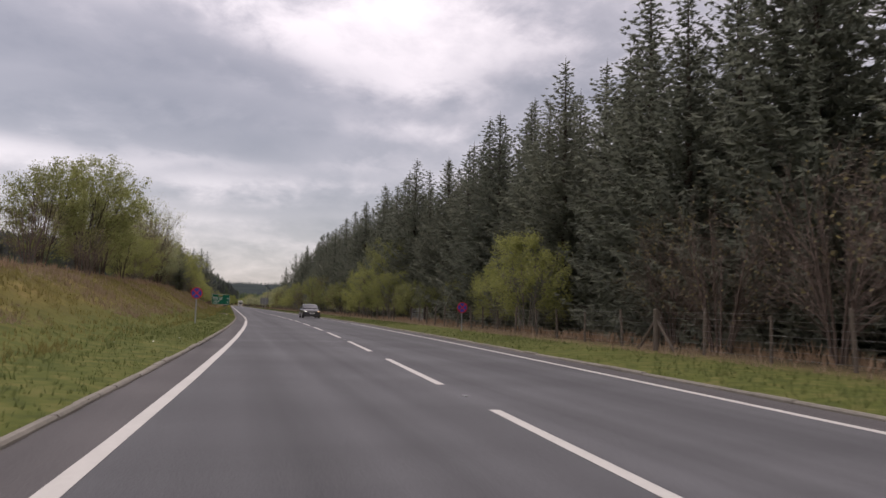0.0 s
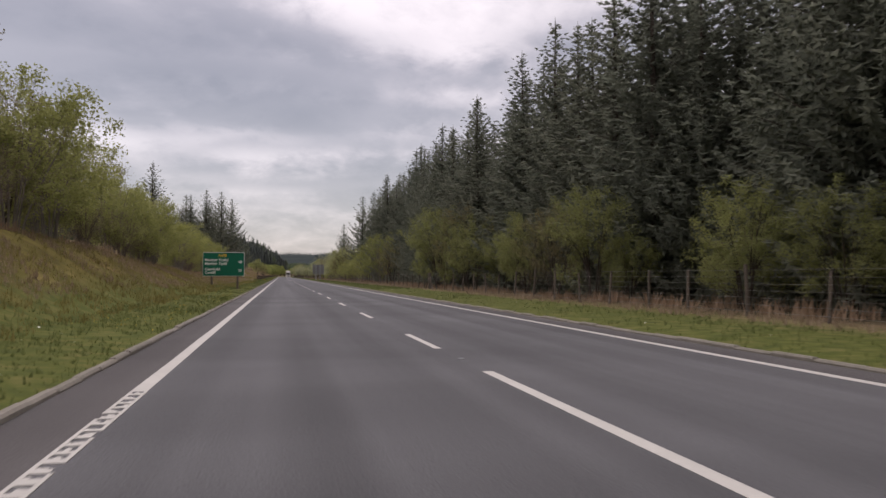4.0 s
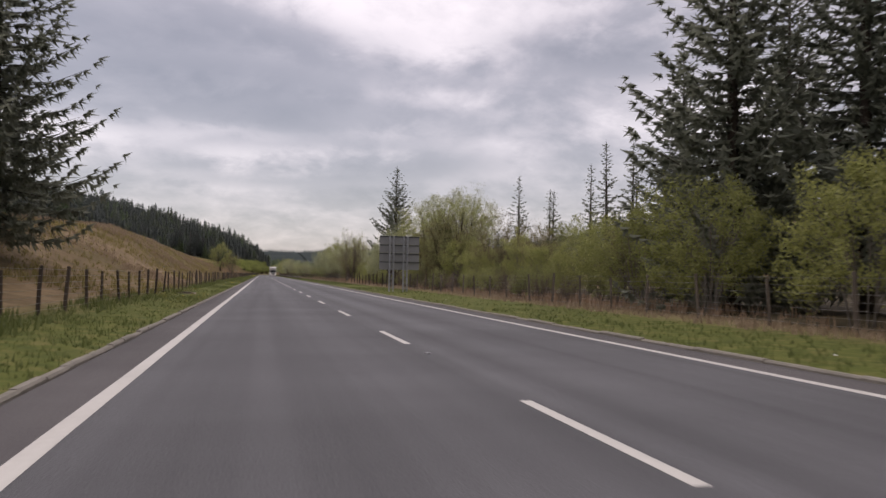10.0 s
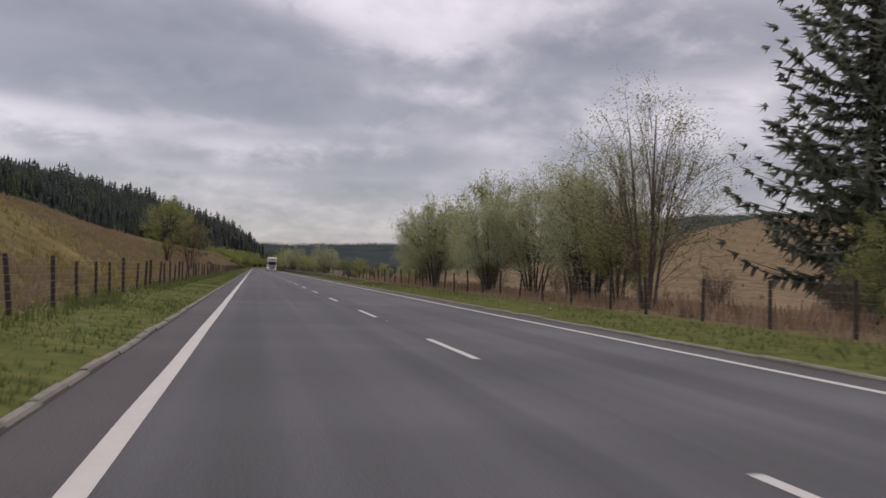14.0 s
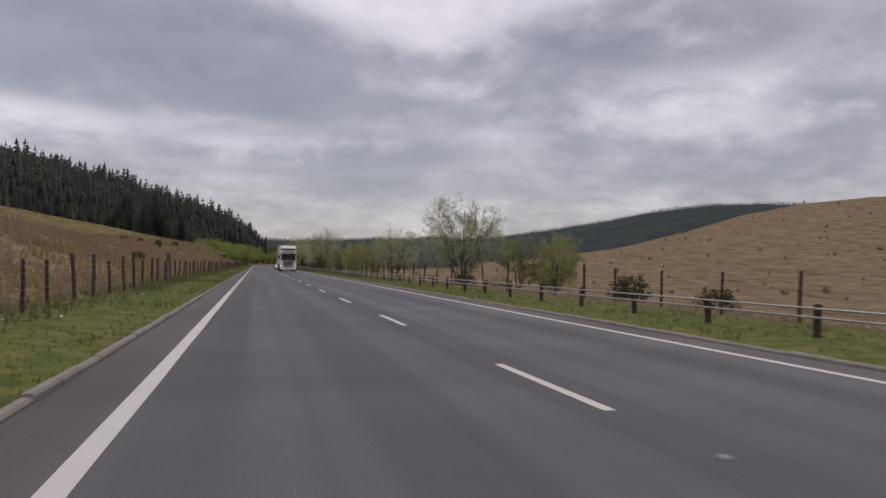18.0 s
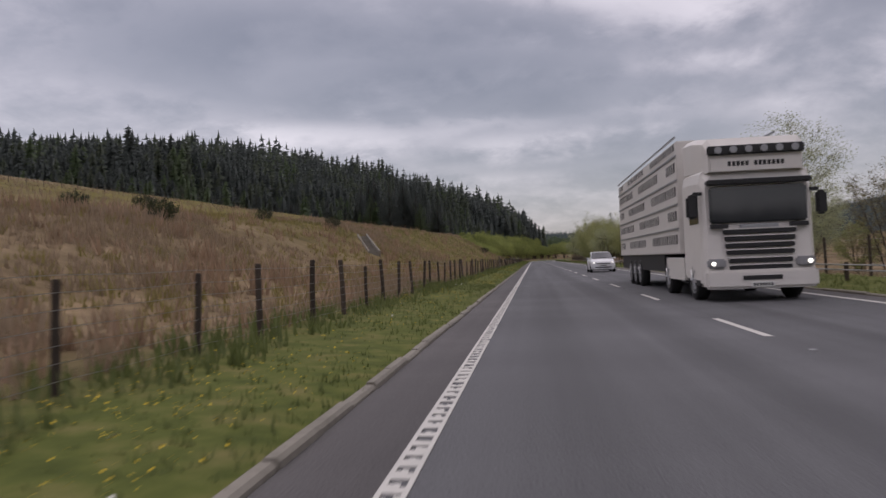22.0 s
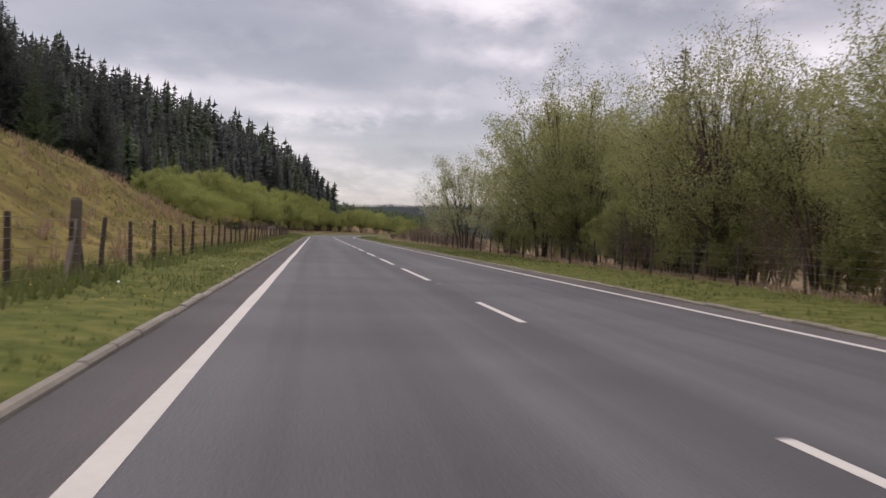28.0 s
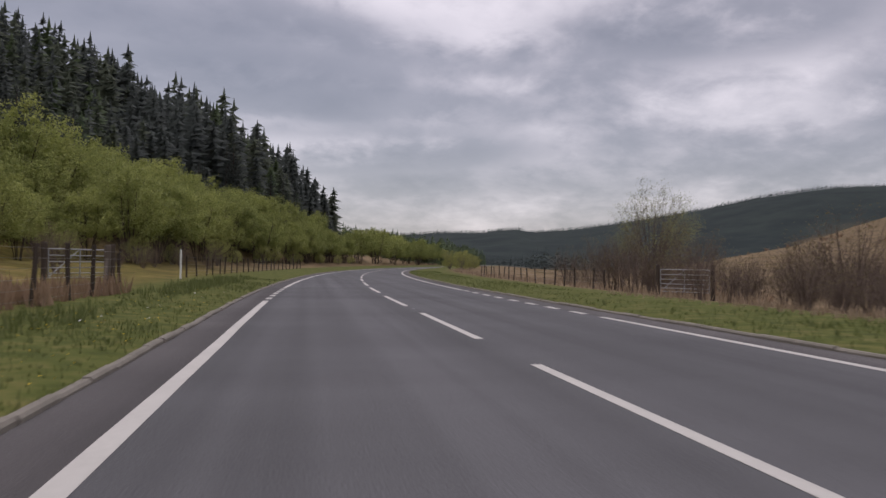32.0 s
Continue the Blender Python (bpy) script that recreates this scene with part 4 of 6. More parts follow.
def hill_edge(x):
    """The lower edge of the plantation on the left: y as a function of x."""
    return np.interp(x, [-420, -260, -200, -110, -64, -40, -28, -15, 0, 10], [790, 800, 803, 795, 815, 838, 880, 925, 965, 1005])


hill = scatter(lambda x, y: (y > hill_edge(x)) & (y < hill_edge(x) + 150) & (y < 1015) & (x < cx(y) - 24) & (x < 14 - 0.1 * np.clip(1100 - y, 0, None)), -420, 40, 740, 1320, 3.0, 11.5, 18.5, 3)
hill[:, 3] *= (1 + 0.4 * step(105, 175, -hill[:, 0])) * (0.62 + 0.42 * step(0, 38, hill[:, 1] - hill_edge(hill[:, 0]))) * (1 - 0.15 * step(-15, 6, hill[:, 0])) * (1 + 0.16 * step(915, 950, hill[:, 1]) - 0.40 * (1 - step(905, 945, hill[:, 1])) * step(-72, -60, hill[:, 0]) - 0.16 * step(-120, -100, hill[:, 0]) * (1 - step(-62, -50, hill[:, 0]))) * (1 + 0.16 * lumps(hill[:, 0], hill[:, 1], 24, 12)) * rng.uniform(0.85, 1.15, len(hill))
hill[:, 3] *= np.where((hill[:, 1] < 908) & (hill[:, 0] > -62), 0.66, 1.0)
hill[:, 3] *= np.where((hill[:, 1] >= 908) & (hill[:, 1] < 975) & (hill[:, 0] < -30) & (hill[:, 0] > -78), 0.84, 1.0)
near = hill[:, 1] < hill_edge(hill[:, 0]) + 45
# the trees nearest the road, one by one
close = near & (hill[:, 0] > -62) & (hill[:, 1] < hill_edge(hill[:, 0]) + 22)
for x_, y_, z_, h_ in hill[close]:
    (hill_larches if rng.uniform() < 0.22 else hill_spruces).plant(x_, y_, h_ / 17 * rng.uniform(0.82, 1.05), wide=1.0)
hill, near = hill[~close], near[~close]
tone = lumps(hill[:, 0], hill[:, 1], 30, 21) + rng.uniform(-0.6, 0.6, len(hill))
for kind_, mat_ in ((tone < 0.2, SPRUCE_FAR), ((tone >= 0.2) & (tone < 0.72), SPRUCE_MID), (tone >= 0.72, LARCH)):
    far_conifers("plantation_edge", hill[near & kind_], "front ranks of a dense dark conifer plantation on the hillside", mat_, 1, 9, 17)
    far_conifers("hillside_plantation", hill[~near & kind_], "dense dark conifer plantation over the hillside", mat_, 5, 7, 10)
edge = scatter(lambda x, y: (y > hill_edge(x) - 14) & (y < hill_edge(x) + 8) & (x < cx(y) - 26) & (np.sin(x * 0.9 + y * 0.37) > 0.2), -300, 20, 780, 1005, 5.5, 8, 15, 8)
far_conifers("larch_edge", edge, "younger mid-green larches along the plantation's lower edge", LARCH, 6, 8, 13)
far_conifers("valley_woods", scatter(lambda x, y: (0.766 * x - 0.643 * (y - 438) < -375) & (x > cx(y) + 30), 60, 900, 1190, 2000, 8.0, 9, 14, 4), "dark conifer woods in the bottom of the valley", VALLEY_HAZE, 2, 4, 3, 0.3)
far_conifers("ridge_woods", scatter(lambda x, y: (abs(np.hypot(x, y - 600) - 3180) < 170) & (x > -60), -60, 2500, 2400, 3960, 17, 9, 16, 41), "dark conifer woods along the far ridge", VALLEY_HAZE, 42, 4, 3, 0.45)
far_conifers("bend_woods", scatter(lambda x, y: (y > 1120) & (x < cx(y) - 8) & (x > cx(y) - 90), -60, 200, 1120, 1420, 5.5, 8, 14, 9), "mixed dark woods beside the road beyond the bend", LARCH, 7, 6, 9)

# the front rank of the plantation, tree by tree
for k, x_ in enumerate(np.concatenate([np.arange(-150, -64, 4.6), np.arange(-64, -24, 2.3)])):
    xx = x_ + rng.uniform(-1, 1)
    yy = float(hill_edge(xx)) + rng.uniform(-5, 4)
    if yy < 1000 and xx < cx(yy) - 25:
        (hill_larches if rng.uniform() < 0.3 else hill_spruces).plant(xx, yy, rng.uniform(0.45, 0.75), wide=1.3)

# a taller clump where the plantation comes down behind the bank
for k in range(22):
    xx, yy = rng.uniform(-66, -37), rng.uniform(806, 832)
    (hill_larches if k % 4 == 0 else hill_spruces).plant(xx, yy, rng.uniform(1.15, 1.5) if k % 4 else 1.1)

# the spruce wood behind its front rows
far_conifers("spruce_wood", scatter(lambda x, y: x > cx(y) + 31, 24, 120, -60, 262, 4.6, 15, 21, 31), "deep dark spruce wood behind the roadside rows", SPRUCE_FAR, 32, 7, 9)

# ---- fences, barrier, signs, road marks ----
def fence(name, y0, y1, u, gap, tall, mat, label, wires=6, seed=0, radius=0.05, net=True):
    """A post and wire fence: each post its own piece, the wires in one."""
    r = np.random.RandomState(seed)
    base = new(name)
    tagged(base, label, "fence")
    shapes = []
    for k in range(4):
        h = tall * (1 + 0.05 * (k - 1.5))
        w = radius * (0.9 + 0.08 * k)
        pts = [(0, 0, -0.4), (0, 0, h * 0.55), (0.01 * (k - 1.5), 0.01, h - 0.02), (0.01 * (k - 1.5), 0.01, h)]
        shapes.append(mesh_data("post", *tube(pts, [w, w * 0.97, w * 0.92, w * 0.75], 7), mat))
    ys_ = np.arange(y0, y1, gap)
    tops = []
    for k, y in enumerate(ys_):
        yy = y + r.uniform(-.12, .12) * gap
        x = float(cx(yy)) + u + r.uniform(-.06, .06)
        z = land(x, yy)
        if k < 300:
            child("post", shapes[r.randint(4)], base, m=pose(x, yy, z, r.uniform(-4, 4), r.uniform(-4, 4), r.uniform(0, 360)))
        tops.append((x, yy, z))
    pieces = []
    for w in range(wires):
        h = tall * (0.12 + 0.84 * w / (wires - 1))
        side = radius * (1 if u > 0 else -1) * -1
        for a, b in zip(tops[:-1], tops[1:]):
            m_ = ((a[0] + b[0]) / 2 + side, (a[1] + b[1]) / 2, (a[2] + b[2]) / 2 + h - 0.015)
            pieces.append(tube([(a[0] + side, a[1], a[2] + h), m_, (b[0] + side, b[1], b[2] + h)], [0.004] * 3, 3))
    vs, fs = join(pieces)
    tagged(child("wire", mesh_data("wire", vs, fs, WIRE), base, "thin galvanised wires"), kind="stuff")
    return base


fence("fence", 246, 812, -7.12, 2.3, 1.06, TIMBER, "post and wire stock fence with dark round posts along the moor", 7, 1, 0.045)
fence("fence", 5, 64, 10.2, 3.0, 1.35, GREYWOOD, "post and wire stock fence along the edge of the spruce wood", 7, 2)
fence("fence", 72.5, 130, 10.2, 3.0, 1.35, GREYWOOD, "post and wire stock fence along the edge of the spruce wood", 7, 11)
fence("fence", 133, 300, 10.2, 3.0, 1.3, GREYWOOD, "post and wire stock fence along the edge of the spruce wood", 7, 3)
fence("fence", 303, 470, 9.4, 3.0, 1.25, TIMBER, "post and wire stock fence in front of roadside scrub", 6, 4)
fence("fence", 473, 700, 8.9, 3.6, 1.4, TIMBER, "post and wire stock fence above the valley", 5, 5)
fence("fence", 703, 787, 9.2, 2.9, 1.2, TIMBER, "post and wire stock fence along the valley side", 6, 6)
fence("fence", 813, 826, -8.2, 2.4, 1.25, TIMBER, "short run of post and wire fence before the field gate", 6, 8)
fence("fence", 846, 905, -10.0, 2.6, 1.2, TIMBER, "post and wire stock fence below the light green trees", 6, 9)
fence("fence", 838, 880, 12.2, 2.4, 1.15, TIMBER, "post and wire stock fence beyond the field gate", 5, 10)
fence("fence", 560, 800, -74, 4.0, 1.25, GREYWOOD, "far stock fence with grey posts along the foot of the plantation", 3, 7)

# centre line: short marks on the straight, long ones near the bends
def mark_mesh(length, width):
    vs = [(-width / 2, 0, 0), (width / 2, 0, 0), (width / 2, length, 0), (-width / 2, length, 0), (-width / 2 + .01, .01, .004), (width / 2 - .01, .01, .004), (width / 2 - .01, length - .01, .004), (-width / 2 + .01, length - .01, .004)]
    return mesh_data("centre_mark", vs, [(4, 5, 6, 7), (0, 1, 5, 4), (1, 2, 6, 5), (2, 3, 7, 6), (3, 0, 4, 7)], PAINT)


SHORT, LONG = mark_mesh(3.0, 0.12), mark_mesh(6.0, 0.14)
stud_mesh = mesh_data("road_stud", *tube([(0, 0, 0.002), (0, 0, 0.014), (0, 0, 0.02)], [0.055, 0.05, 0.03], 8), ALUMINIUM)
for k in range(-26, 125):
    y = MARK0 + PERIOD * k
    long_ = y < 95 or y > 708
    m = pose(float(cx(y)), y, 0.0035, 0, 0, -math.degrees(math.atan(float(cx(y + 3) - cx(y - 3)) / 6)))
    child("centre_mark", LONG if long_ else SHORT, road, m=m)
    if k % 2 == 0 and -20 < y < 960:
        child("road_stud", stud_mesh, road, m=pose(float(cx(y - 1.6)), y - 1.6, 0.0))

# ---- kerbs ----
def kerb_stone(length):
    w, h = 0.10, 0.065
    prof = [(0, -0.12), (0, h * 0.6), (0.025, h), (w, h), (w, -0.12)]
    vs = [(x, 0.004, z) for x, z in prof] + [(x, length - 0.008, z) for x, z in prof]
    n = len(prof)
    fs = [(k, k + 1, n + k + 1, n + k) for k in range(n - 1)] + [tuple(range(n))[::-1], tuple(range(n, 2 * n))]
    return vs, fs


STONE = mesh_data("kerb_stone", *kerb_stone(0.915), CONCRETE)
for sign, word in ((-1, "left"), (1, "right")):
    kerb = tagged(new("kerb"), "low weathered concrete kerb with soil and moss in its joints", "kerb", kind="structure")
    rest = []
    r = random.Random(5 + sign)
    for k in range(int(920 / 0.915)):
        y = -20 + 0.915 * k
        turn = -math.degrees(math.atan(float(cx(y + 0.9) - cx(y)) / 0.9))
        m = pose(float(cx(y)) + sign * KERB + r.uniform(-.012, .012), y, r.uniform(-0.02, 0.008), 0, r.uniform(-2, 2), turn) @ Matrix.Diagonal((sign, 1, 1, 1))
        if 8 < y < 135 or 690 < y < 800:
            child("kerb_stone", STONE, kerb, m=m)
        else:
            vs, fs = kerb_stone(0.915)
            rest.append(([m @ Vector(v) for v in vs], fs if sign > 0 else [f[::-1] for f in fs]))
    tagged(child("kerb_run", mesh_data("kerb_run", *join(rest), CONCRETE), kerb, "long run of the same weathered kerb"), kind="stuff")

# ribbed stretches of the edge line
for y0, y1 in ((58, 98), (470, 606)):
    pieces = []
    r = random.Random(9)
    y = y0
    while y < y1:
        worn = [(u_, u_ + 0.03, 0.25) for u_ in (-0.085, 0.055) if r.random() < 0.96]
        worn += [(-0.055 + 0.037 * j, -0.018 + 0.037 * j, r.uniform(0.07, 0.21)) for j in range(3)]
        for u0, u1, l in worn:
            x = float(cx(y)) - HALF
            pieces.append(([(x + u0, y, 0.008), (x + u1, y, 0.008), (x + u1, y + l, 0.008), (x + u0, y + l, 0.008), (x + u0, y, 0.001), (x + u1, y, 0.001), (x + u1, y + l, 0.001), (x + u0, y + l, 0.001)], [(0, 1, 2, 3), (4, 5, 1, 0), (5, 6, 2, 1), (6, 7, 3, 2), (7, 4, 0, 3)]))
        y += 0.25
    tagged(child("ribbed_line", mesh_data("ribbed_line", *join(pieces), PAINT), road, "worn raised-rib white edge line"), kind="stuff")

# ---- low safety barrier: short dark posts, two tensioned rails ----
barrier = tagged(new("safety_barrier"), "low roadside safety barrier of dark timber posts and twin grey rails", "barrier")
post_mesh = bmesh.new()
box(post_mesh, -0.05, 0.05, -0.06, 0.06, -0.3, 0.60, 0.012)
pm = bpy.data.meshes.new("post")
post_mesh.to_mesh(pm)
post_mesh.free()
pm.materials.append(TIMBER)
r = random.Random(3)
pts = []
y = 416.0
while y < 695:
    x = float(cx(y)) + 6.85
    z = land(x, y)
    child("post", pm, barrier, m=pose(x, y, z, r.uniform(-2, 2), r.uniform(-2, 2), r.uniform(-4, 4)))
    pts.append((x - 0.1, y, z))
    y += 3.35
for h in (0.36, 0.52):
    child("rail", mesh_data("rail", *tube([(x, y, z + h) for x, y, z in pts], [0.022] * len(pts), 6), STEEL), barrier, "thin grey metal rail")

# ---- signs ----
GREEN = material("sign_green", (0.0, 0.115, 0.062), (0.0, 0.09, 0.05), 0.45, grain=3, bump=0)
SIGNWHITE = material("sign_white", (0.72, 0.74, 0.70), (0.62, 0.64, 0.6), 0.45, grain=3, bump=0)
SIGNYELLOW = material("sign_yellow", (0.75, 0.46, 0.04), (0.65, 0.4, 0.03), 0.45, grain=3, bump=0)
BLUE = material("sign_blue", (0.02, 0.05, 0.32), (0.02, 0.04, 0.25), 0.45, grain=3, bump=0)
BLACKSTEEL = material("dark_steel", (0.07, 0.072, 0.075), (0.05, 0.05, 0.052), 0.6, metal=0.3, bump=0)
RED = material("sign_red", (0.45, 0.02, 0.03), (0.36, 0.02, 0.03), 0.45, grain=3, bump=0)


def words(text, x, z, size, mat, parent, right=False):
    """Raised lettering on the face of a sign that looks towards -y."""
    cu = bpy.data.curves.new("lettering", "FONT")
    cu.body, cu.size, cu.extrude, cu.offset = text, size, 0.002, 0.006 * size / 0.25
    cu.align_x = "RIGHT" if right else "LEFT"
    cu.materials.append(mat)
    return child("lettering", cu, parent, m=pose(x, -0.034, z, 90))


def rounded_plate(w, h, y0, y1, rad=0.06):
    bm = bmesh.new()
    ring = []
    for cx_, cz_, a0 in ((w / 2 - rad, h / 2 - rad, 0), (-w / 2 + rad, h / 2 - rad, 90), (-w / 2 + rad, -h / 2 + rad, 180), (w / 2 - rad, -h / 2 + rad, 270)):
        for k in range(5):
            a = radians(a0 + 22.5 * k)
            ring.append(bm.verts.new((cx_ + rad * math.cos(a), y0, cz_ + rad * math.sin(a))))
    f = bm.faces.new(ring)
    e = bmesh.ops.extrude_face_region(bm, geom=[f])
    bmesh.ops.translate(bm, vec=(0, y1 - y0, 0), verts=[v for v in e["geom"] if isinstance(v, bmesh.types.BMVert)])
    bmesh.ops.recalc_face_normals(bm, faces=bm.faces)
    return bm


direction_sign = tagged(new("direction_sign"), "green road sign with white place names on two grey posts", "road sign")
SW, SH, SZ = 3.3, 1.95, 1.9
board = part("board", rounded_plate(SW, SH, 0.0, 0.03), ALUMINIUM, direction_sign)
board.location.z = SZ
border = part("border", rounded_plate(SW, SH, -0.012, -0.002), SIGNWHITE, direction_sign, "white border")
border.location.z = SZ
face = part("face", rounded_plate(SW - 0.07, SH - 0.07, -0.03, -0.014, 0.045), GREEN, direction_sign, "green sign face")
face.location.z = SZ
for text, x, z, size, mat, right in (("A470", -0.42, 0.60, 0.30, SIGNYELLOW, False), ("Merthyr Tudful", -1.48, 0.25, 0.30, SIGNWHITE, False), ("Merthyr Tydfil", -1.48, -0.05, 0.30, SIGNWHITE, False), ("10", 1.45, 0.10, 0.30, SIGNWHITE, True),
                                     ("Caerdydd", -1.48, -0.49, 0.30, SIGNWHITE, False), ("Cardiff", -1.48, -0.78, 0.30, SIGNWHITE, False), ("33", 1.45, -0.6, 0.30, SIGNWHITE, True)):
    words(text, x, SZ + z, size, mat, direction_sign, right)
for x in (-0.95, 1.1):
    part("post", boxed(x - 0.08, x + 0.08, 0.035, 0.19, -0.6, 2.95, bevel=0.012), GREYWOOD, direction_sign, "grey timber post")
direction_sign.matrix_basis = pose(-7.05, 153.6, land(-7.0, 153.6) + 0.02, 0, 0, -4)

# the back of a large sign for the other direction, on lattice posts
sign_back = tagged(new("road_sign_back"), "bare aluminium back of a large road sign on lattice posts", "road sign")
for k in range(4):
    z0 = 1.55 + k * 0.60
    part("panel", boxed(-1.45, 1.45, 0.0, 0.03, z0, z0 + 0.59, bevel=0.006), ALUMINIUM, sign_back)
    part("stiffener", boxed(-1.45, 1.45, -0.05, -0.002, z0 + 0.50, z0 + 0.56), BLACKSTEEL, sign_back, "dark horizontal stiffener")
for x in (-0.62, 0.38):
    lat = []
    for dx_ in (-0.14, 0.14):
        for dy_ in (-0.36, -0.08):
            lat.append(tube([(x + dx_, dy_, -0.4), (x + dx_, dy_, 3.9)], [0.026, 0.026], 6))
    z = 0.1
    k = 0
    while z < 3.6:
        s_ = 1 if k % 2 else -1
        for dy_ in (-0.36, -0.08):
            lat.append(tube([(x - 0.14 * s_, dy_, z), (x + 0.14 * s_, dy_, z + 0.33)], [0.012, 0.012], 4))
        for dx_ in (-0.14, 0.14):
            lat.append(tube([(x + dx_, -0.22 - 0.14 * s_, z), (x + dx_, -0.22 + 0.14 * s_, z + 0.33)], [0.012, 0.012], 4))
        z += 0.33
        k += 1
    child("lattice_post", mesh_data("lattice_post", *join(lat), STEEL), sign_back, "galvanised lattice post")
sign_back.matrix_basis = pose(6.95, 285.5, land(6.95, 285.5), 0, 0, 4)


def clearway_sign(u, y, z, tall):
    """A round blue plate with a red ring and cross, on a post."""
    s = tagged(new("clearway_sign"), "round blue no-stopping sign with red ring and cross on a post", "road sign", "clearway signs")
    disc, ring, arm = [], [], []
    disc.append(tube([(0, -0.012, z), (0, 0.0, z)], [0.29, 0.29], 28))
    child("plate", mesh_data("plate", *join(disc), BLUE), s, "blue plate")
    n = 28
    vs = [(rr * math.cos(6.2832 * k / n), yy, z + rr * math.sin(6.2832 * k / n)) for yy in (-0.018, -0.0122) for rr in (0.25, 0.30) for k in range(n)]
    fs = [(k, (k + 1) % n, n + (k + 1) % n, n + k) for k in range(n)] + [(n + k, n + (k + 1) % n, 3 * n + (k + 1) % n, 3 * n + k) for k in range(n)]
    child("ring", mesh_data("ring", vs, fs, RED), s, "red ring")
    for a in (45, -45):
        bm = boxed(-0.25, 0.25, -0.017 - 0.0003 * (a > 0), -0.0125, -0.028, 0.028)
        bmesh.ops.rotate(bm, verts=bm.verts, matrix=Matrix.Rotation(radians(a), 3, "Y"))
        bmesh.ops.translate(bm, verts=bm.verts, vec=(0, 0, z))
        part("bar", bm, RED, s, "red cross bar")
    child("post", mesh_data("post", *tube([(0, 0.04, -0.4), (0, 0.04, z + 0.25)], [0.038, 0.038], 10), STEEL), s, "grey metal post")
    x = float(cx(y)) + u
    s.matrix_basis = pose(x, y, land(x, y) - 0.02)
    return s


clearway_sign(-6.4, 41.7, 1.62, 1.9)
clearway_sign(7.9, 40.6, 1.35, 1.6)


# ---- gates and strainer posts ----
def field_gate(x, y, turn, width=3.3, label="galvanised tubular field gate, closed, in the fence"):
    g = tagged(new("field_gate"), label, "gate", "field gates")
    z0, z1 = 0.22, 1.22
    for k in range(6):
        z = z0 + (z1 - z0) * (k / 5) ** 1.15
        child("bar", mesh_data("bar", *tube([(0, 0, z), (width, 0, z)], [0.02, 0.02], 6), STEEL), g)
    for xx in (0, width / 2, width):
        child("upright", mesh_data("upright", *tube([(xx, -0.012, z0), (xx, -0.012, z1)], [0.024, 0.024], 6), STEEL), g)
    child("brace", mesh_data("brace", *tube([(0, 0.02, z0), (width / 2, 0.02, z1)], [0.016, 0.016], 5), STEEL), g)
    for xx in (-0.16, width + 0.16):
        child("gatepost", mesh_data("gatepost", *tube([(xx, 0, -0.4), (xx, 0, 1.4), (xx, 0, 1.45)], [0.1, 0.095, 0.07], 8), TIMBER), g, "dark timber gatepost")
    g.matrix_basis = pose(x, y, land(x, y), 0, 0, turn)
    return g


field_gate(float(cx(67)) + 11.9, 67.2, 96)
field_gate(13.3, 833.6, -58, 2.4)
field_gate(-11.4, 829.0, 57, 2.6, "grey tubular field gate set back from the road")


def strainer(u, y, turn=0.0):
    """A stout fence post held by two slanting struts."""
    s = tagged(new("strainer_post"), "stout timber strainer post with slanting struts", "fence post", "strainer posts")
    child("post", mesh_data("post", *tube([(0, 0, -0.4), (0, 0, 1.35), (0, 0, 1.4)], [0.1, 0.095, 0.07], 8), GREYWOOD), s)
    for d in (-1, 1):
        child("strut", mesh_data("strut", *tube([(0, 0.95 * d, -0.05), (0, 0.05 * d, 1.0)], [0.055, 0.05], 7), GREYWOOD), s)
    x = float(cx(y)) + u
    s.matrix_basis = pose(x, y, land(x, y), 0, 0, turn)


for u, y in ((9.9, 22.6), (10.2, 154.4), (9.0, 438), (-7.1, 477), (-7.1, 533), (-7.1, 629.9), (-7.1, 708.8), (9.0, 763.7), (-8.5, 824.9), (9.8, 345)):
    strainer(u, y, 8)
white_post = tagged(new("marker_post", mesh_data("marker_post", *tube([(0, 0, -0.3), (0, 0, 1.5), (0, 0, 1.54)], [0.055, 0.055, 0.03], 8), SIGNWHITE)), "plain white marker post on the grass verge", "post")
white_post.matrix_basis = pose(-9.3, 843, land(-9.3, 843))

# ---- stepped concrete drain down the moor bank ----
chute = tagged(new("stepped_drain"), "stepped grey concrete drainage channel down the grassy bank", "drain")
step_mesh = bpy.data.meshes.new("step")
bm = boxed(-0.30, 0.30, -0.52, 0.40, -0.5, 0.10, bevel=0.02)
bm.to_mesh(step_mesh)
wall_mesh = bpy.data.meshes.new("side_wall")
bm2 = boxed(-0.06, 0.06, -0.5, 0.5, -0.5, 0.26, bevel=0.02)
bm2.to_mesh(wall_mesh)
for me in (step_mesh, wall_mesh):
    me.materials.append(CONCRETE)
for k in range(11):
    x, y = -14.0 - 0.28 * k, 592.0 + 0.90 * k
    rise_ = math.degrees(math.atan2(land(x - 0.28, y + 0.90) - land(x, y), 0.94))
    child("step", step_mesh, chute, m=pose(x, y, land(x, y) + 0.04, 0, 0, 17))
    for d in (-0.36, 0.36):
        child("side_wall", wall_mesh, chute, m=pose(x + d * 0.956, y + d * 0.292, land(x, y) + 0.05, rise_, 0, 17))

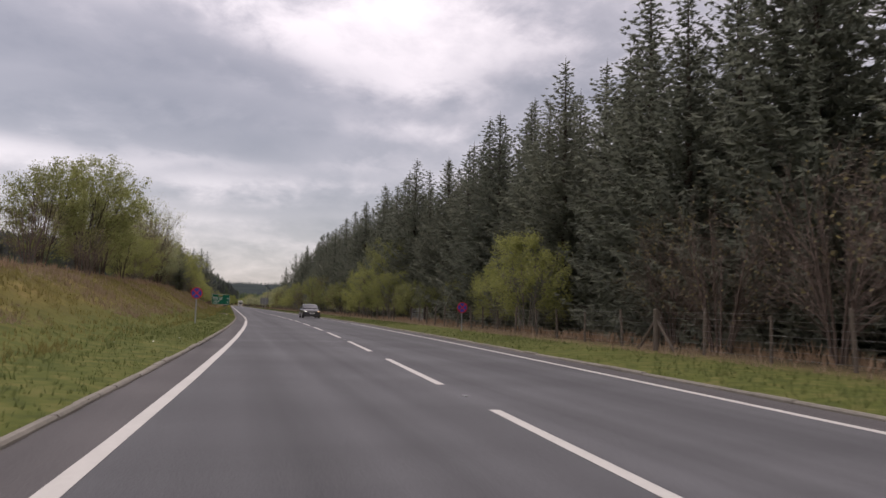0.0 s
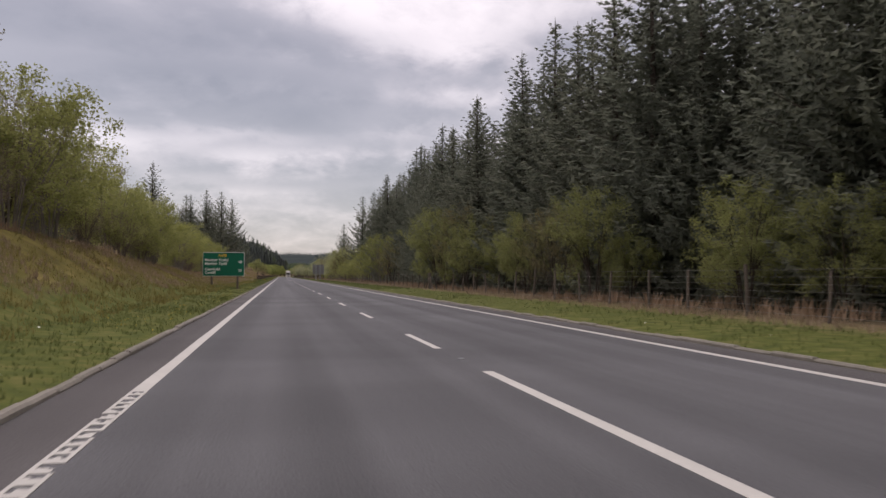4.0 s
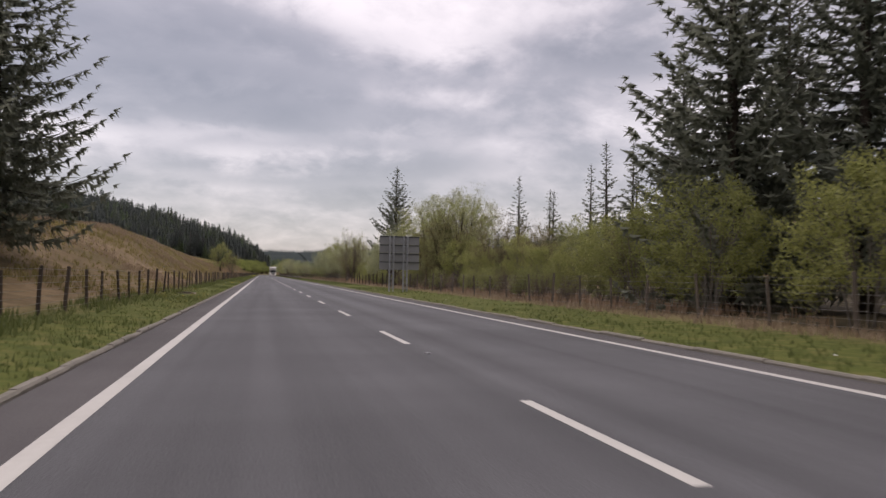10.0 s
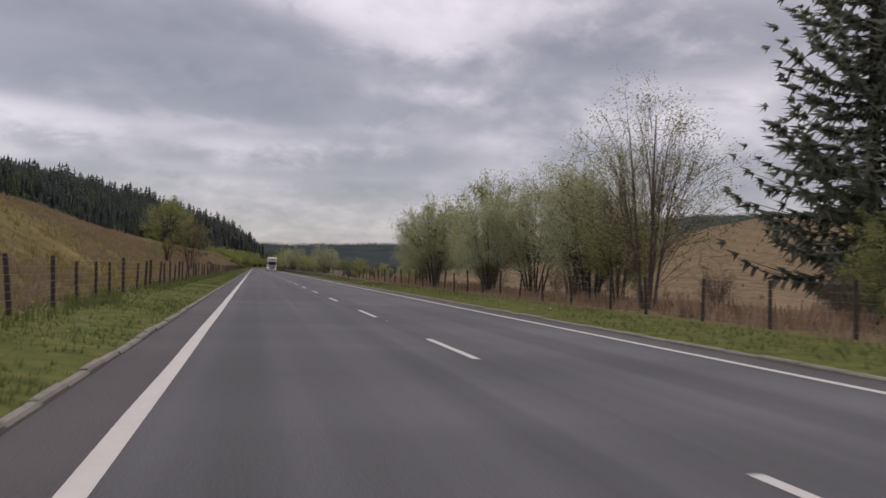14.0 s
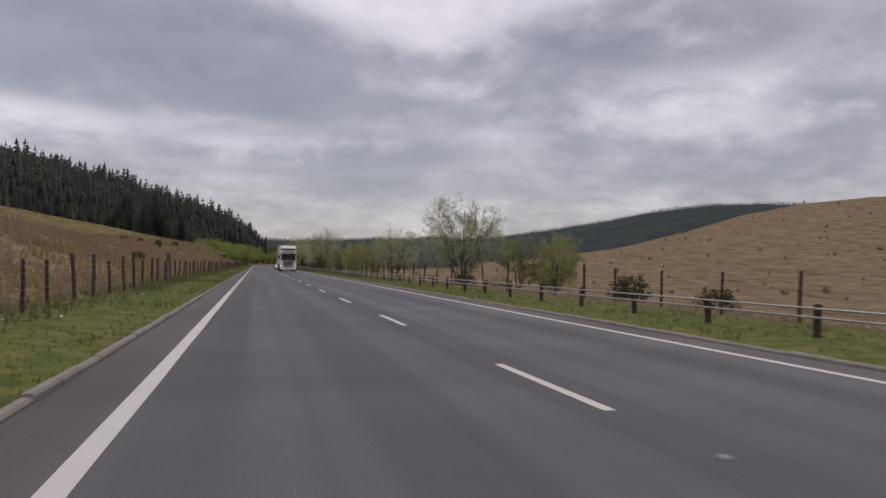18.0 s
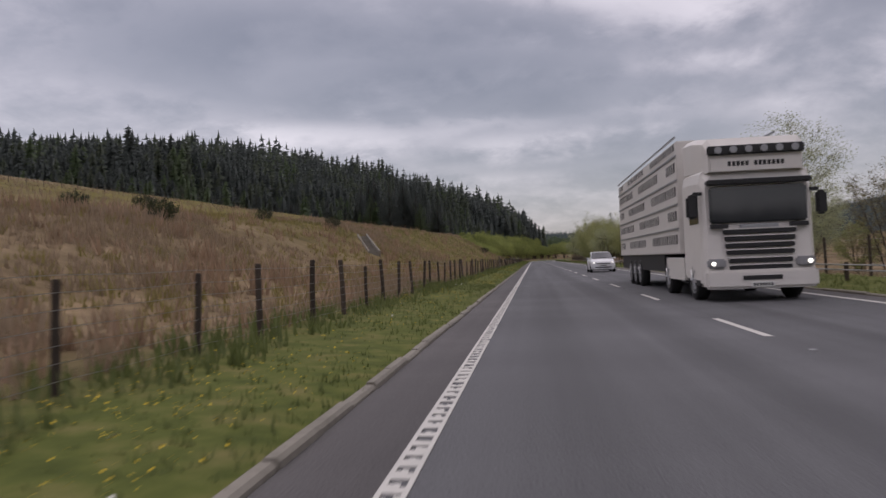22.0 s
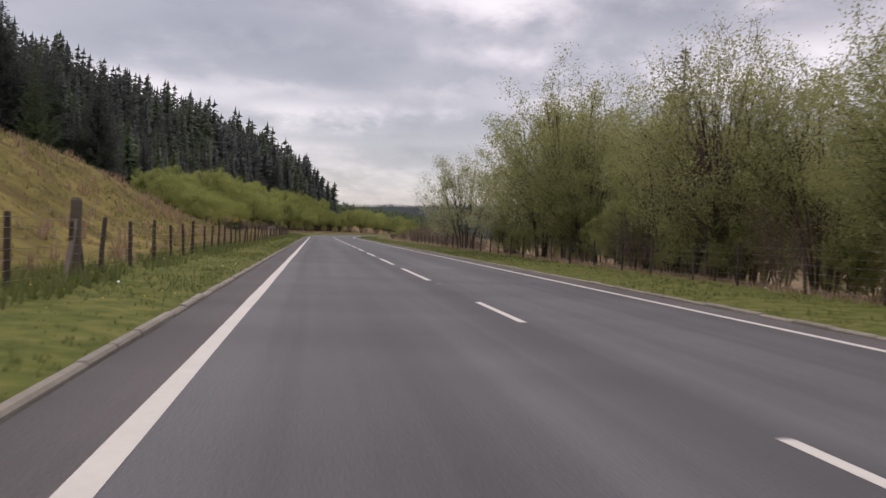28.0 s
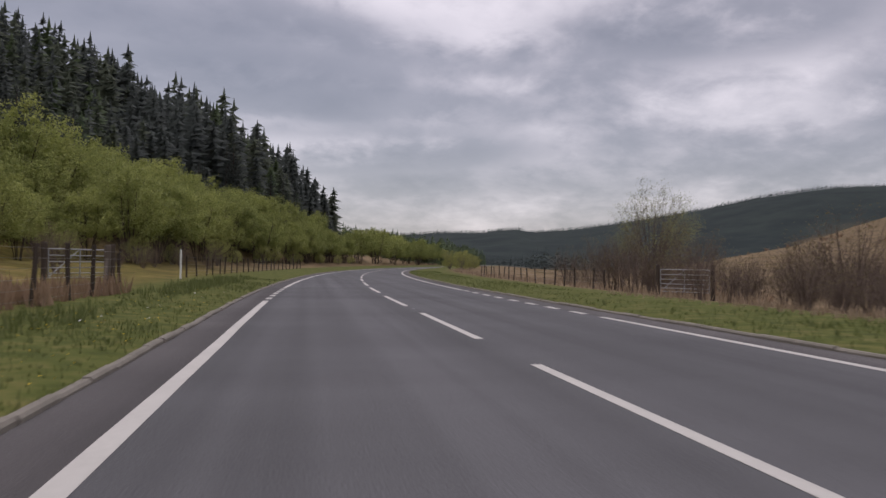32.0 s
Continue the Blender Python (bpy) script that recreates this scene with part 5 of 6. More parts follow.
# ---- fallen branch, drain cover, gorse ----
log = tagged(new("fallen_branch", mesh_data("fallen_branch", *tube([(0, 0, 0.05), (0.3, 0.1, 0.06), (0.75, 0.2, 0.06)], [0.05, 0.045, 0.025], 7), PALEBARK)), "pale dead branch lying on the grass bank", "branch")
log.matrix_basis = pose(-6.3, 86, land(-6.3, 86))
cover_ = tagged(new("drain_cover"), "dark slotted drain cover set in the grass verge", "drain cover")
zc = land(-6.2, 273)
part("rim", boxed(-6.75, -5.75, 272.4, 273.6, zc - 0.1, zc + 0.05, bevel=0.01), CONCRETE, cover_)
for k in range(5):
    part("slat", boxed(-6.6, -5.9, 272.5 + 0.22 * k, 272.62 + 0.22 * k, zc + 0.054, zc + 0.08), TIMBER, cover_)
gorse_leaf = leaf_material("dark_gorse", (0.05, 0.06, 0.025), (0.03, 0.035, 0.02), 0.2)
gorse = Kind("gorse_bush", [broadleaf_meshes(s, 1.8, 1.3, 6, 80, 3000, 0.09, gorse_leaf, TWIG, 0.0, 0.6) for s in (101, 102)], "dark spiky gorse bush on rough grass", "bush", "gorse bushes")
at(gorse, (-25, 575, 0.6), (-22.5, 577, 0.55), (-19, 572, 0.6), (-21, 590, 0.5), (-11, 773, 0.8), (20, 520, 1.2), (17, 447, 0.9), (14, 442, 0.9), (17, 452, 1.0), (13, 468, 0.8), (24, 478, 1.1), (-19, 600, 0.6), (-12.5, 505, 0.5), (30, 500, 1.2), (38, 560, 1.3), (55, 600, 1.5), (70, 640, 1.5), (95, 620, 2.0), (60, 540, 1.6), (-13, 694, 0.8), (20, 655, 0.8), (12, 690, 0.7))
bloom = np.random.RandomState(4)
c = bloom.normal(0, 1, (160, 3)) * (0.38, 0.38, 0.16) + (0, 0, 1.4)
q = (c[:, None, :] + bloom.uniform(-.05, .05, (160, 3, 3))).reshape(-1, 3)
flowers = tagged(new("gorse_blossom", quads_data("gorse_blossom", q, np.arange(480).reshape(-1, 3), YELLOW)), "yellow gorse blossom", "blossom", kind="stuff")
flowers.location = (-11, 773, land(-11, 773) - 0.1)

# ---- vehicles standing on the road ----
GLASS = material("dark_glass", (0.02, 0.022, 0.025), (0.03, 0.032, 0.035), 0.06, bump=0, spec=0.8)
TYRE = material("tyre_rubber", (0.022, 0.022, 0.022), (0.03, 0.03, 0.03), 0.85, grain=30, bump=0.2)
RIM = material("alloy_rim", (0.48, 0.48, 0.49), (0.38, 0.38, 0.39), 0.35, metal=0.8, bump=0)
BLACK = material("black_plastic", (0.02, 0.02, 0.021), (0.032, 0.032, 0.033), 0.55, bump=0)
CHROME = material("chrome_trim", (0.62, 0.62, 0.63), (0.5, 0.5, 0.52), 0.2, metal=1.0, bump=0)
PLATE = material("plate_white", (0.70, 0.70, 0.66), (0.6, 0.6, 0.57), 0.5, bump=0)
DARKPAINT = material("dark_grey_car_paint", (0.035, 0.033, 0.037), (0.05, 0.047, 0.05), 0.22, grain=2, bump=0, spec=0.7)
WHITEPAINT = material("white_car_paint", (0.70, 0.70, 0.71), (0.60, 0.60, 0.61), 0.28, grain=2, bump=0, spec=0.6)
CREAM = material("cream_lorry_paint", (0.72, 0.69, 0.645), (0.58, 0.555, 0.52), 0.4, grain=3, stain=0.6, bump=0, amount=0.4)


def lamp_material(name, colour, strength):
    m = material(name, (0.85, 0.85, 0.83), (0.7, 0.7, 0.7), 0.2, bump=0)
    b = m.node_tree.nodes["Principled BSDF"]
    b.inputs["Emission Color"].default_value, b.inputs["Emission Strength"].default_value = (*colour, 1), strength
    return m


LAMP = lamp_material("lit_headlamp", (1.0, 0.93, 0.80), 3.0)
AMBER = lamp_material("lit_indicator", (1.0, 0.55, 0.12), 2.0)
LENS = material("lamp_glass", (0.35, 0.35, 0.36), (0.2, 0.2, 0.21), 0.15, bump=0, spec=0.7)


def loft(sections):
    """Skin through closed rings with the same number of points, ends closed."""
    n = len(sections[0])
    vs = [p for s in sections for p in s]
    fs = []
    for i in range(len(sections) - 1):
        for k in range(n):
            k2 = (k + 1) % n
            fs.append((i * n + k, i * n + k2, (i + 1) * n + k2, (i + 1) * n + k))
    fs.append(tuple(range(n))[::-1])
    fs.append(tuple((len(sections) - 1) * n + k for k in range(n)))
    return vs, fs


def both_sides(half):
    """A ring from its right half, listed from bottom middle to top middle."""
    return half + [(-x, y, z) for x, y, z in half[::-1] if abs(x) > 1e-6]


def wheel(parent, x, y, radius, width, rim=RIM, spokes=5):
    sgn = 1 if x > 0 else -1
    w = new("wheel")
    w.parent = parent
    w.location = (x, y, radius)
    child("tyre", mesh_data("tyre", *tube([(-width / 2, 0, 0), (-width / 2 + .03, 0, 0), (width / 2 - .03, 0, 0), (width / 2, 0, 0)], [radius - .03, radius, radius, radius - .03], 24), TYRE, True), w)
    f = sgn * (width / 2 + 0.004)
    pieces = [tube([(f - sgn * .03, 0, 0), (f + sgn * .004, 0, 0)], [0.07, 0.06], 10)]
    for k in range(spokes):
        a = 6.2832 * k / spokes
        pieces.append(tube([(f - sgn * .01, 0, 0), (f, radius * 0.66 * math.cos(a), radius * 0.66 * math.sin(a))], [0.045, 0.03], 5))
    n = 24
    ring = [(f, rr * math.cos(6.2832 * k / n), rr * math.sin(6.2832 * k / n)) for rr in (radius * 0.62, radius * 0.70) for k in range(n)]
    pieces.append((ring, [(k, (k + 1) % n, n + (k + 1) % n, n + k) for k in range(n)]))
    child("rim", mesh_data("rim", *join(pieces), rim), w)


def bars(parent, z, y, total, height, count, mat, name="plate_mark", depth=0.003):
    """Plain bars in place of writing."""
    step_ = total / count
    for k in range(count):
        x0 = -total / 2 + k * step_ + step_ * 0.14
        part(name, boxed(x0, x0 + step_ * 0.72, y - depth, y, z - height / 2, z + height / 2), mat, parent)


def hatchback(label, paint, L, W, H, grille):
    """A five-door hatchback whose front looks towards -y."""
    car = tagged(new("hatchback_car"), label, "car")
    f, hw = -L / 2, W / 2
    k = L / 4.26
    body = []
    for y, w, zl, zt in ((-2.13, .76, .26, .66), (-2.10, .86, .21, .74), (-1.98, .93, .19, .81), (-1.75, .97, .18, .87), (-1.35, .99, .18, .935), (-0.9, 1.0, .18, .985), (-.3, 1.0, .18, .98), (.4, 1.0, .18, .985), (1.1, 1.0, .18, .995), (1.65, .985, .19, 1.0), (1.95, .95, .23, 1.0), (2.08, .90, .28, .96), (2.13, .84, .34, .86)):
        w, d = w * hw, zt - zl
        half = [(0, zl), (w * .82, zl), (w * .965, zl + .1 * d), (w * .985, zl + .32 * d), (w, zl + .55 * d), (w * .985, zl + .76 * d), (w * .94, zl + .93 * d), (w * .80, zt + .008), (0, zt + .035)]
        body.append(both_sides([(x, y * k, z) for x, z in half]))
    child("body", mesh_data("body", *loft(body), paint, True), car)
    cab = ((-1.06, .90, .88, .95, .975), (-0.66, .90, .83, .95, 1.19), (-.18, .90, .765, .95, H - .045), (.3, .90, .745, .96, H), (1.0, .90, .735, .97, H - .01), (1.55, .89, .72, .98, H - .05), (1.85, .87, .74, .99, H - .2), (2.05, .86, .80, .99, 1.02))
    rings = []
    for y, wb, wt, zb, zt in cab:
        half = [(0, zb), (wb * hw, zb), ((wb * .62 + wt * .38) * hw, zb + (zt - zb) * .42), (wt * hw, zt - (zt - zb) * .10), (wt * hw * .86, zt), (0, zt + .02)]
        rings.append(both_sides([(x, y * k, z) for x, z in half]))
    child("roof", mesh_data("roof", *loft(rings), paint, True), car)

    def skin(y, v):
        """Half-width and height of the cabin's side, v from its foot to its top."""
        q = [[np.interp(y, [c_[0] for c_ in cab], [c_[i] for c_ in cab]) for i in (1, 2, 3, 4)]][0]
        x = (q[0] + (q[1] - q[0]) * (v * .9)) * hw
        return float(x) + 0.012, float(q[2] + (q[3] - q[2]) * (v * .9 + .02))

    def pane(ys_, lo, hi, sgn):
        vs = []
        for v in (lo, hi):
            for y in ys_:
                x, z = skin(y, v)
                vs.append((sgn * x, y * k, z))
        n = len(ys_)
        return vs, [(i, i + 1, n + i + 1, n + i) for i in range(n - 1)]

    for sgn in (-1, 1):
        child("side_window", mesh_data("side_window", *pane([-.38, -.1, .2, .42], .10, .86, sgn), GLASS), car, "dark front side window")
        child("side_window", mesh_data("side_window", *pane([.50, .8, 1.1, 1.3], .12, .86, sgn), GLASS), car, "dark rear side window")
        for name, yy in (("door_handle", .30), ("door_handle", 1.28)):
            part(name, boxed(sgn * hw * .99 - .015, sgn * hw * .99 + .015, yy - .1, yy + .1, .80, .83, bevel=.008), paint, car)
        bm = bmesh.new()
        bmesh.ops.create_icosphere(bm, subdivisions=2, radius=1)
        bmesh.ops.scale(bm, vec=(.105, .055, .065), verts=bm.verts)
        bmesh.ops.translate(bm, vec=(sgn * (hw + .06), -.62 * k, 1.02), verts=bm.verts)
        part("door_mirror", bm, paint, car)
        part("sill", boxed(sgn * hw * .955 - .03, sgn * hw * .955 + .03, -.95, .95, .18, .25), BLACK, car)
        bm = bmesh.new()
        bmesh.ops.create_icosphere(bm, subdivisions=3, radius=1)
        bmesh.ops.scale(bm, vec=(.20, .13, .075), verts=bm.verts)
        bmesh.ops.rotate(bm, verts=bm.verts, matrix=Matrix.Rotation(radians(28 * sgn), 3, "Z"))
        bmesh.ops.translate(bm, vec=(sgn * hw * .72, -1.985 * k, .70), verts=bm.verts)
        head = part("headlight", bm, LENS, car, "clear headlight")
        bm = bmesh.new()
        bmesh.ops.create_icosphere(bm, subdivisions=2, radius=.05)
        bmesh.ops.scale(bm, vec=(1.25, .7, .85), verts=bm.verts)
        bmesh.ops.translate(bm, vec=(sgn * hw * .73, -2.105 * k, .70), verts=bm.verts)
        part("bulb", bm, AMBER if (grille == "slats" and sgn > 0) else LAMP, head, "lit lamp")
        part("fog_lamp", boxed(sgn * hw * .68 - .13, sgn * hw * .68 + .13, -2.10 * k, -1.99 * k, .33, .44, bevel=.03), BLACK, car, "black bumper recess")
        for yy in (-1.32 * k, 1.32 * k):
            n = 20
            ring = [(sgn * (hw * .992 + .006), yy + .37 * math.cos(math.pi * j / n), .31 + .37 * math.sin(math.pi * j / n)) for j in range(n + 1)] + [(sgn * (hw * .992 + .006), yy, .31)]
            child("wheel_arch", mesh_data("wheel_arch", ring, [(j, j + 1, n + 1) for j in range(n)], BLACK), car, "dark wheel arch")
            wheel(car, sgn * (hw - .085), yy, .315, .205)
    # windscreen and rear window follow the slope of the cabin
    lo, hi = (.845 * hw, -1.03 * k, .99), (.735 * hw, -.22 * k, H - .075)
    vs, n = [], 6
    for i in range(5):
        q = i / 4
        for j in range(n + 1):
            s_ = -1 + 2 * j / n
            vs.append((s_ * (lo[0] + (hi[0] - lo[0]) * q), lo[1] + (hi[1] - lo[1]) * q - .05 * (1 - s_ * s_) - .035, lo[2] + (hi[2] - lo[2]) * q + .035 + .02 * (1 - s_ * s_)))
    child("windscreen", mesh_data("windscreen", vs, [(i * (n + 1) + j, i * (n + 1) + j + 1, (i + 1) * (n + 1) + j + 1, (i + 1) * (n + 1) + j) for i in range(4) for j in range(n)], GLASS, True), car, "sloping windscreen that mirrors the sky")
    yf = -2.145 * k
    if grille == "slats":
        part("grille", boxed(-.46, .46, yf, yf + .1, .60, .69, bevel=.01), BLACK, car, "narrow black grille")
        for z in (.625, .665):
            part("grille_bar", boxed(-.46, .46, yf - .008, yf, z - .006, z + .006), CHROME, car)
        child("badge", mesh_data("badge", *tube([(0, yf - .016, .645), (0, yf - .002, .645)], [.062, .066], 16), CHROME), car, "round metal badge")
        part("air_intake", boxed(-.62, .62, -2.135 * k, -2.03 * k, .30, .42, bevel=.02), BLACK, car, "black lower intake")
        part("trim", boxed(-.72, .72, -2.142 * k, -2.06 * k, .275, .292), CHROME, car, "bright bumper strip")
    else:
        for z, w in ((.605, .50), (.655, .44)):
            part("grille_bar", boxed(-w, w, yf - .01, yf + .06, z - .016, z + .016, bevel=.008), CHROME, car, "chrome grille bar")
        part("grille", boxed(-.48, .48, yf + .012, yf + .1, .59, .68), BLACK, car, "black upper grille")
        part("air_intake", boxed(-.60, .60, yf - .006, yf + .09, .30, .43, bevel=.03), BLACK, car, "wide black lower intake")
        part("bumper_lip", boxed(-.66, .66, yf - .012, yf + .09, .255, .295, bevel=.012), paint, car)
    plate = part("number_plate", boxed(-.26, .26, yf - .02, yf - .004, .455, .565, bevel=.004), PLATE, car, "white number plate")
    bars(plate, .51, yf - .0205, .44, .06, 7, BLACK)
    part("underside", boxed(-hw * .8, hw * .8, -1.9 * k, 1.9 * k, .16, .21), BLACK, car)
    return car


hatchback("dark grey hatchback with headlights on in the oncoming lane", DARKPAINT, 4.26, 1.80, 1.46, "slats").matrix_basis = pose(2.85, 81.0, 0.0, 0, 0, 1)
hatchback("white hatchback with headlights on in the oncoming lane", WHITEPAINT, 4.33, 1.79, 1.49, "chevron").matrix_basis = pose(1.85, 598.4, 0.0)


def lorry():
    """An articulated livestock lorry whose cab looks towards -y; the cab's front is at y = 0."""
    t = tagged(new("livestock_lorry"), "cream articulated livestock lorry with a tall slatted trailer", "lorry")
    rings = []
    for y, w, z0, z1 in ((.0, 1.14, .42, 2.95), (.08, 1.21, .36, 3.06), (.3, 1.245, .34, 3.12), (1.4, 1.25, .36, 3.2), (2.2, 1.25, .5, 3.2)):
        half = [(0, z0), (w * .93, z0), (w, z0 + .1), (w, z1 - .35), (w * .97, z1 - .12), (w * .86, z1), (0, z1 + .02)]
        rings.append(both_sides([(x, y - .10 * max(0, z - 1.7) * 0 + .16 * max(0, z - 1.75) * (y < .2), z) for x, z in half]))
    child("cab", mesh_data("cab", *loft(rings), CREAM), t, "cream cab")
    part("windscreen", boxed(-1.08, 1.08, .0, .12, 1.82, 2.66, bevel=.04), GLASS, t, "wide dark windscreen").rotation_euler = (0, 0, 0)
    part("sun_visor", boxed(-1.15, 1.15, -.18, .12, 2.70, 2.82, bevel=.03), BLACK, t, "dark sun visor")
    rings = []
    for y, w, z0, z1 in ((.12, 1.05, 3.02, 3.60), (.3, 1.12, 3.0, 3.82), (1.2, 1.2, 3.1, 3.95), (2.1, 1.22, 3.15, 4.0)):
        rings.append(both_sides([(0, y, z0), (w, y, z0), (w, y, z1 - .12), (w * .9, y, z1), (0, y, z1)]))
    spoiler = child("roof_spoiler", mesh_data("roof_spoiler", *loft(rings), CREAM), t, "tall roof fairing")
    part("name_board", boxed(-1.0, 1.0, .05, .11, 3.02, 3.32, bevel=.01), CREAM, spoiler, "pale board with a dark line of lettering")
    for k in range(13):
        if k == 5:
            continue
        part("letter_bar", boxed(-.62 + k * .098, -.55 + k * .098, .043, .049, 3.14, 3.25), BLACK, t)
    part("lamp_bar", boxed(-1.08, 1.08, .0, .08, 3.40, 3.62, bevel=.03), BLACK, t, "dark roof lamp bar")
    for k in range(6):
        x = -.85 + .34 * k
        child("spot_lamp", mesh_data("spot_lamp", *tube([(x, -.07, 3.51), (x, .01, 3.51)], [.085, .06], 12), LENS), t)
    for k, (z, w) in enumerate(((1.62, .98), (1.46, .95), (1.30, .93), (1.14, .91), (.95, .86), (.79, .84))):
        part("grille_slot", boxed(-w * .82, w * .82, -.035, .05, z - .055, z + .045, bevel=.015), BLACK, t, "dark grille slot")
        part("grille_lip", boxed(-w * .82, w * .82, -.05, .02, z + .048, z + .072), CREAM, t)
    part("bumper", boxed(-1.24, 1.24, -.10, .25, .30, .74, bevel=.06), CREAM, t)
    part("intake", boxed(-.45, .45, -.115, .0, .48, .62, bevel=.02), BLACK, t)
    plate = part("number_plate", boxed(-.26, .26, -.125, -.103, .34, .45), PLATE, t, "white number plate")
    bars(plate, .395, -.1255, .44, .06, 7, BLACK)
    part("maker_plate", boxed(-.42, .42, -.02, .06, 1.70, 1.78), STEEL, t, "grey maker's plate on the front panel")
    for s in (-1, 1):
        lamp = part("headlight", boxed(s * .98 - .2, s * .98 + .2, -.09, .1, .78, 1.0, bevel=.04), LENS, t, "large headlight")
        bm = bmesh.new()
        bmesh.ops.create_icosphere(bm, subdivisions=2, radius=.055)
        bmesh.ops.translate(bm, vec=(s * 1.06, -.07, .89), verts=bm.verts)
        part("bulb", bm, LAMP, lamp, "lit lamp")
        part("mirror", boxed(s * 1.45 - .12, s * 1.45 + .12, .12, .28, 1.95, 2.5, bevel=.05), BLACK, t, "tall black mirror")
        part("mirror_arm", boxed(min(s * 1.2, s * 1.4), max(s * 1.2, s * 1.4), .18, .24, 2.5, 2.58), BLACK, t)
        part("side_window", boxed(s * 1.25 - .012, s * 1.25 + .012, .45, 1.45, 1.85, 2.6, bevel=.01), GLASS, t)
        part("air_vent", boxed(s * .88 - .2, s * .88 + .2, -.03, .05, 1.70, 1.80), BLACK, t)
        part("side_skirt", boxed(s * 1.2 - .04, s * 1.2 + .04, 2.4, 5.0, .45, 1.05), CREAM, t)
        part("step", boxed(s * 1.2 - .06, s * 1.2 + .06, .5, .95, .38, .5), BLACK, t)
    for y, rr in ((1.35, .5), (4.9, .5), (10.8, .48), (12.1, .48), (13.4, .48)):
        for s in (-1, 1):
            wheel(t, s * 1.08, y, rr, .3, RIM, 8)
    part("chassis", boxed(-.45, .45, .6, 6.2, .55, 1.0), BLACK, t)
    # trailer
    tr = part("trailer_body", boxed(-1.27, 1.27, 2.75, 16.3, 1.15, 4.18, bevel=.03), CREAM, t, "tall cream box body")
    part("trailer_skirt", boxed(-1.2, 1.2, 5.6, 16.2, .62, 1.145), BLACK, t, "dark underframe")
    part("headboard_mark", boxed(-.5, .3, 2.738, 2.748, 3.96, 4.04), BLACK, t)
    for s in (-1, 1):
        for z in (1.55, 2.2, 2.85, 3.5, 4.0):
            part("rail_strip", boxed(s * 1.28 - .02, s * 1.28 + .02, 2.78, 16.28, z + .26, z + .31), STEEL, tr)
            for j in range(9):
                y = 3.0 + 1.46 * j
                if (j + int(z * 3)) % 4 == 3:
                    continue
                part("vent_slot", boxed(s * 1.272 - .004, s * 1.272 + .004, y, y + 1.3, z - (.13 if z < 3.9 else .05), z + .13), BLACK, tr, "dark ventilation slot")
                for q in range(4):
                    part("vent_bar", boxed(s * 1.28 - .006, s * 1.28 + .006, y + .2 + .28 * q, y + .27 + .28 * q, z - .14, z + .135), CREAM, tr)
    return t


lorry().matrix_basis = pose(2.05, 559.2, 0.0)


# ---- grass, past counting ----
def tufts(name, label, mat, u0, u1, y0, y1, density, tall, blades, seed, skip=None, lean=0.5):
    """Tufts of grass blades strewn over a stretch of land, in one mesh."""
    r = np.random.RandomState(seed)
    n = int(abs(u1 - u0) * (y1 - y0) * density)
    u, y = r.uniform(u0, u1, n), r.uniform(y0, y1, n)
    patch = lumps(u, y, 6.0, seed) + lumps(u, y, 19.0, seed + 1)
    ok = patch + r.uniform(-.8, .8, n) > -0.45
    if skip is not None:
        ok &= ~skip(u, y)
    u, y, patch = u[ok], y[ok], patch[ok]
    n = len(u)
    z = height(u, y) - 0.02
    x = cx(y) + u
    size = tall * r.uniform(0.5, 1.3, n) * (1 + 0.45 * patch.clip(-1, 1))
    tris = []
    for b in range(blades):
        a = r.uniform(0, 6.283, n)
        l = lean * r.uniform(0.2, 1.2, n) * size
        w = 0.055 * size + 0.004
        px, py = x + r.uniform(-.35, .35, n) * size, y + r.uniform(-.35, .35, n) * size
        c0 = np.stack([px - w * np.sin(a), py + w * np.cos(a), z], 1)
        c1 = np.stack([px + w * np.sin(a), py - w * np.cos(a), z], 1)
        tp = np.stack([px + l * np.cos(a), py + l * np.sin(a), z + size * r.uniform(0.7, 1.15, n)], 1)
        tris.append(np.stack([c0, c1, tp], 1))
    v = np.stack(tris, 1).reshape(-1, 3)
    return tagged(new(name, quads_data(name, v, np.arange(len(v)).reshape(-1, 3), mat)), label, "grass", kind="stuff")


def by_drain(u, y):
    """On the drain, or just below it."""
    return (np.abs(u + 14.0 + 0.31 * (y - 592.0)) < 0.7) & (y > 589.5) & (y < 602.5)


tufts("verge_grass", "short green roadside grass", GRASS, -7.1, -4.72, -5, 850, 44, 0.085, 3, 1)
tufts("verge_grass", "short green roadside grass", GRASS, 4.80, 8.6, 0, 900, 20, 0.10, 3, 2)
tufts("long_grass", "longer green grass along the foot of the fence", GRASS, -7.7, -6.4, 240, 850, 16, 0.24, 4, 3)
tufts("long_grass", "longer pale grass along the fence", STRAW, 8.6, 11.5, 5, 830, 9, 0.2, 4, 4)
tufts("bank_grass", "mixed green and straw-coloured grass on the cutting bank", TUSSOCK, -17, -6.6, 0, 245, 16, 0.17, 4, 5)
tufts("bank_grass", "patches of straw-coloured grass high on the cutting bank", STRAW, -16, -8.0, 0, 245, 16, 0.2, 5, 16, skip=lambda u, y: lumps(u, y, 13, 5) + 0.3 * lumps(u, y, 4, 6) < -0.16)
tufts("bank_grass", "green grass on the lower cutting bank", GRASS, -8, -6.0, 0, 245, 14, 0.12, 3, 15)
tufts("moor_grass", "straw-coloured tussocks of moor grass", STRAW, -26, -7.25, 262, 615, 9.0, 0.32, 6, 6, skip=lambda u, y: (lumps(u, y, 45, 2) > 0.12) | by_drain(u, y))
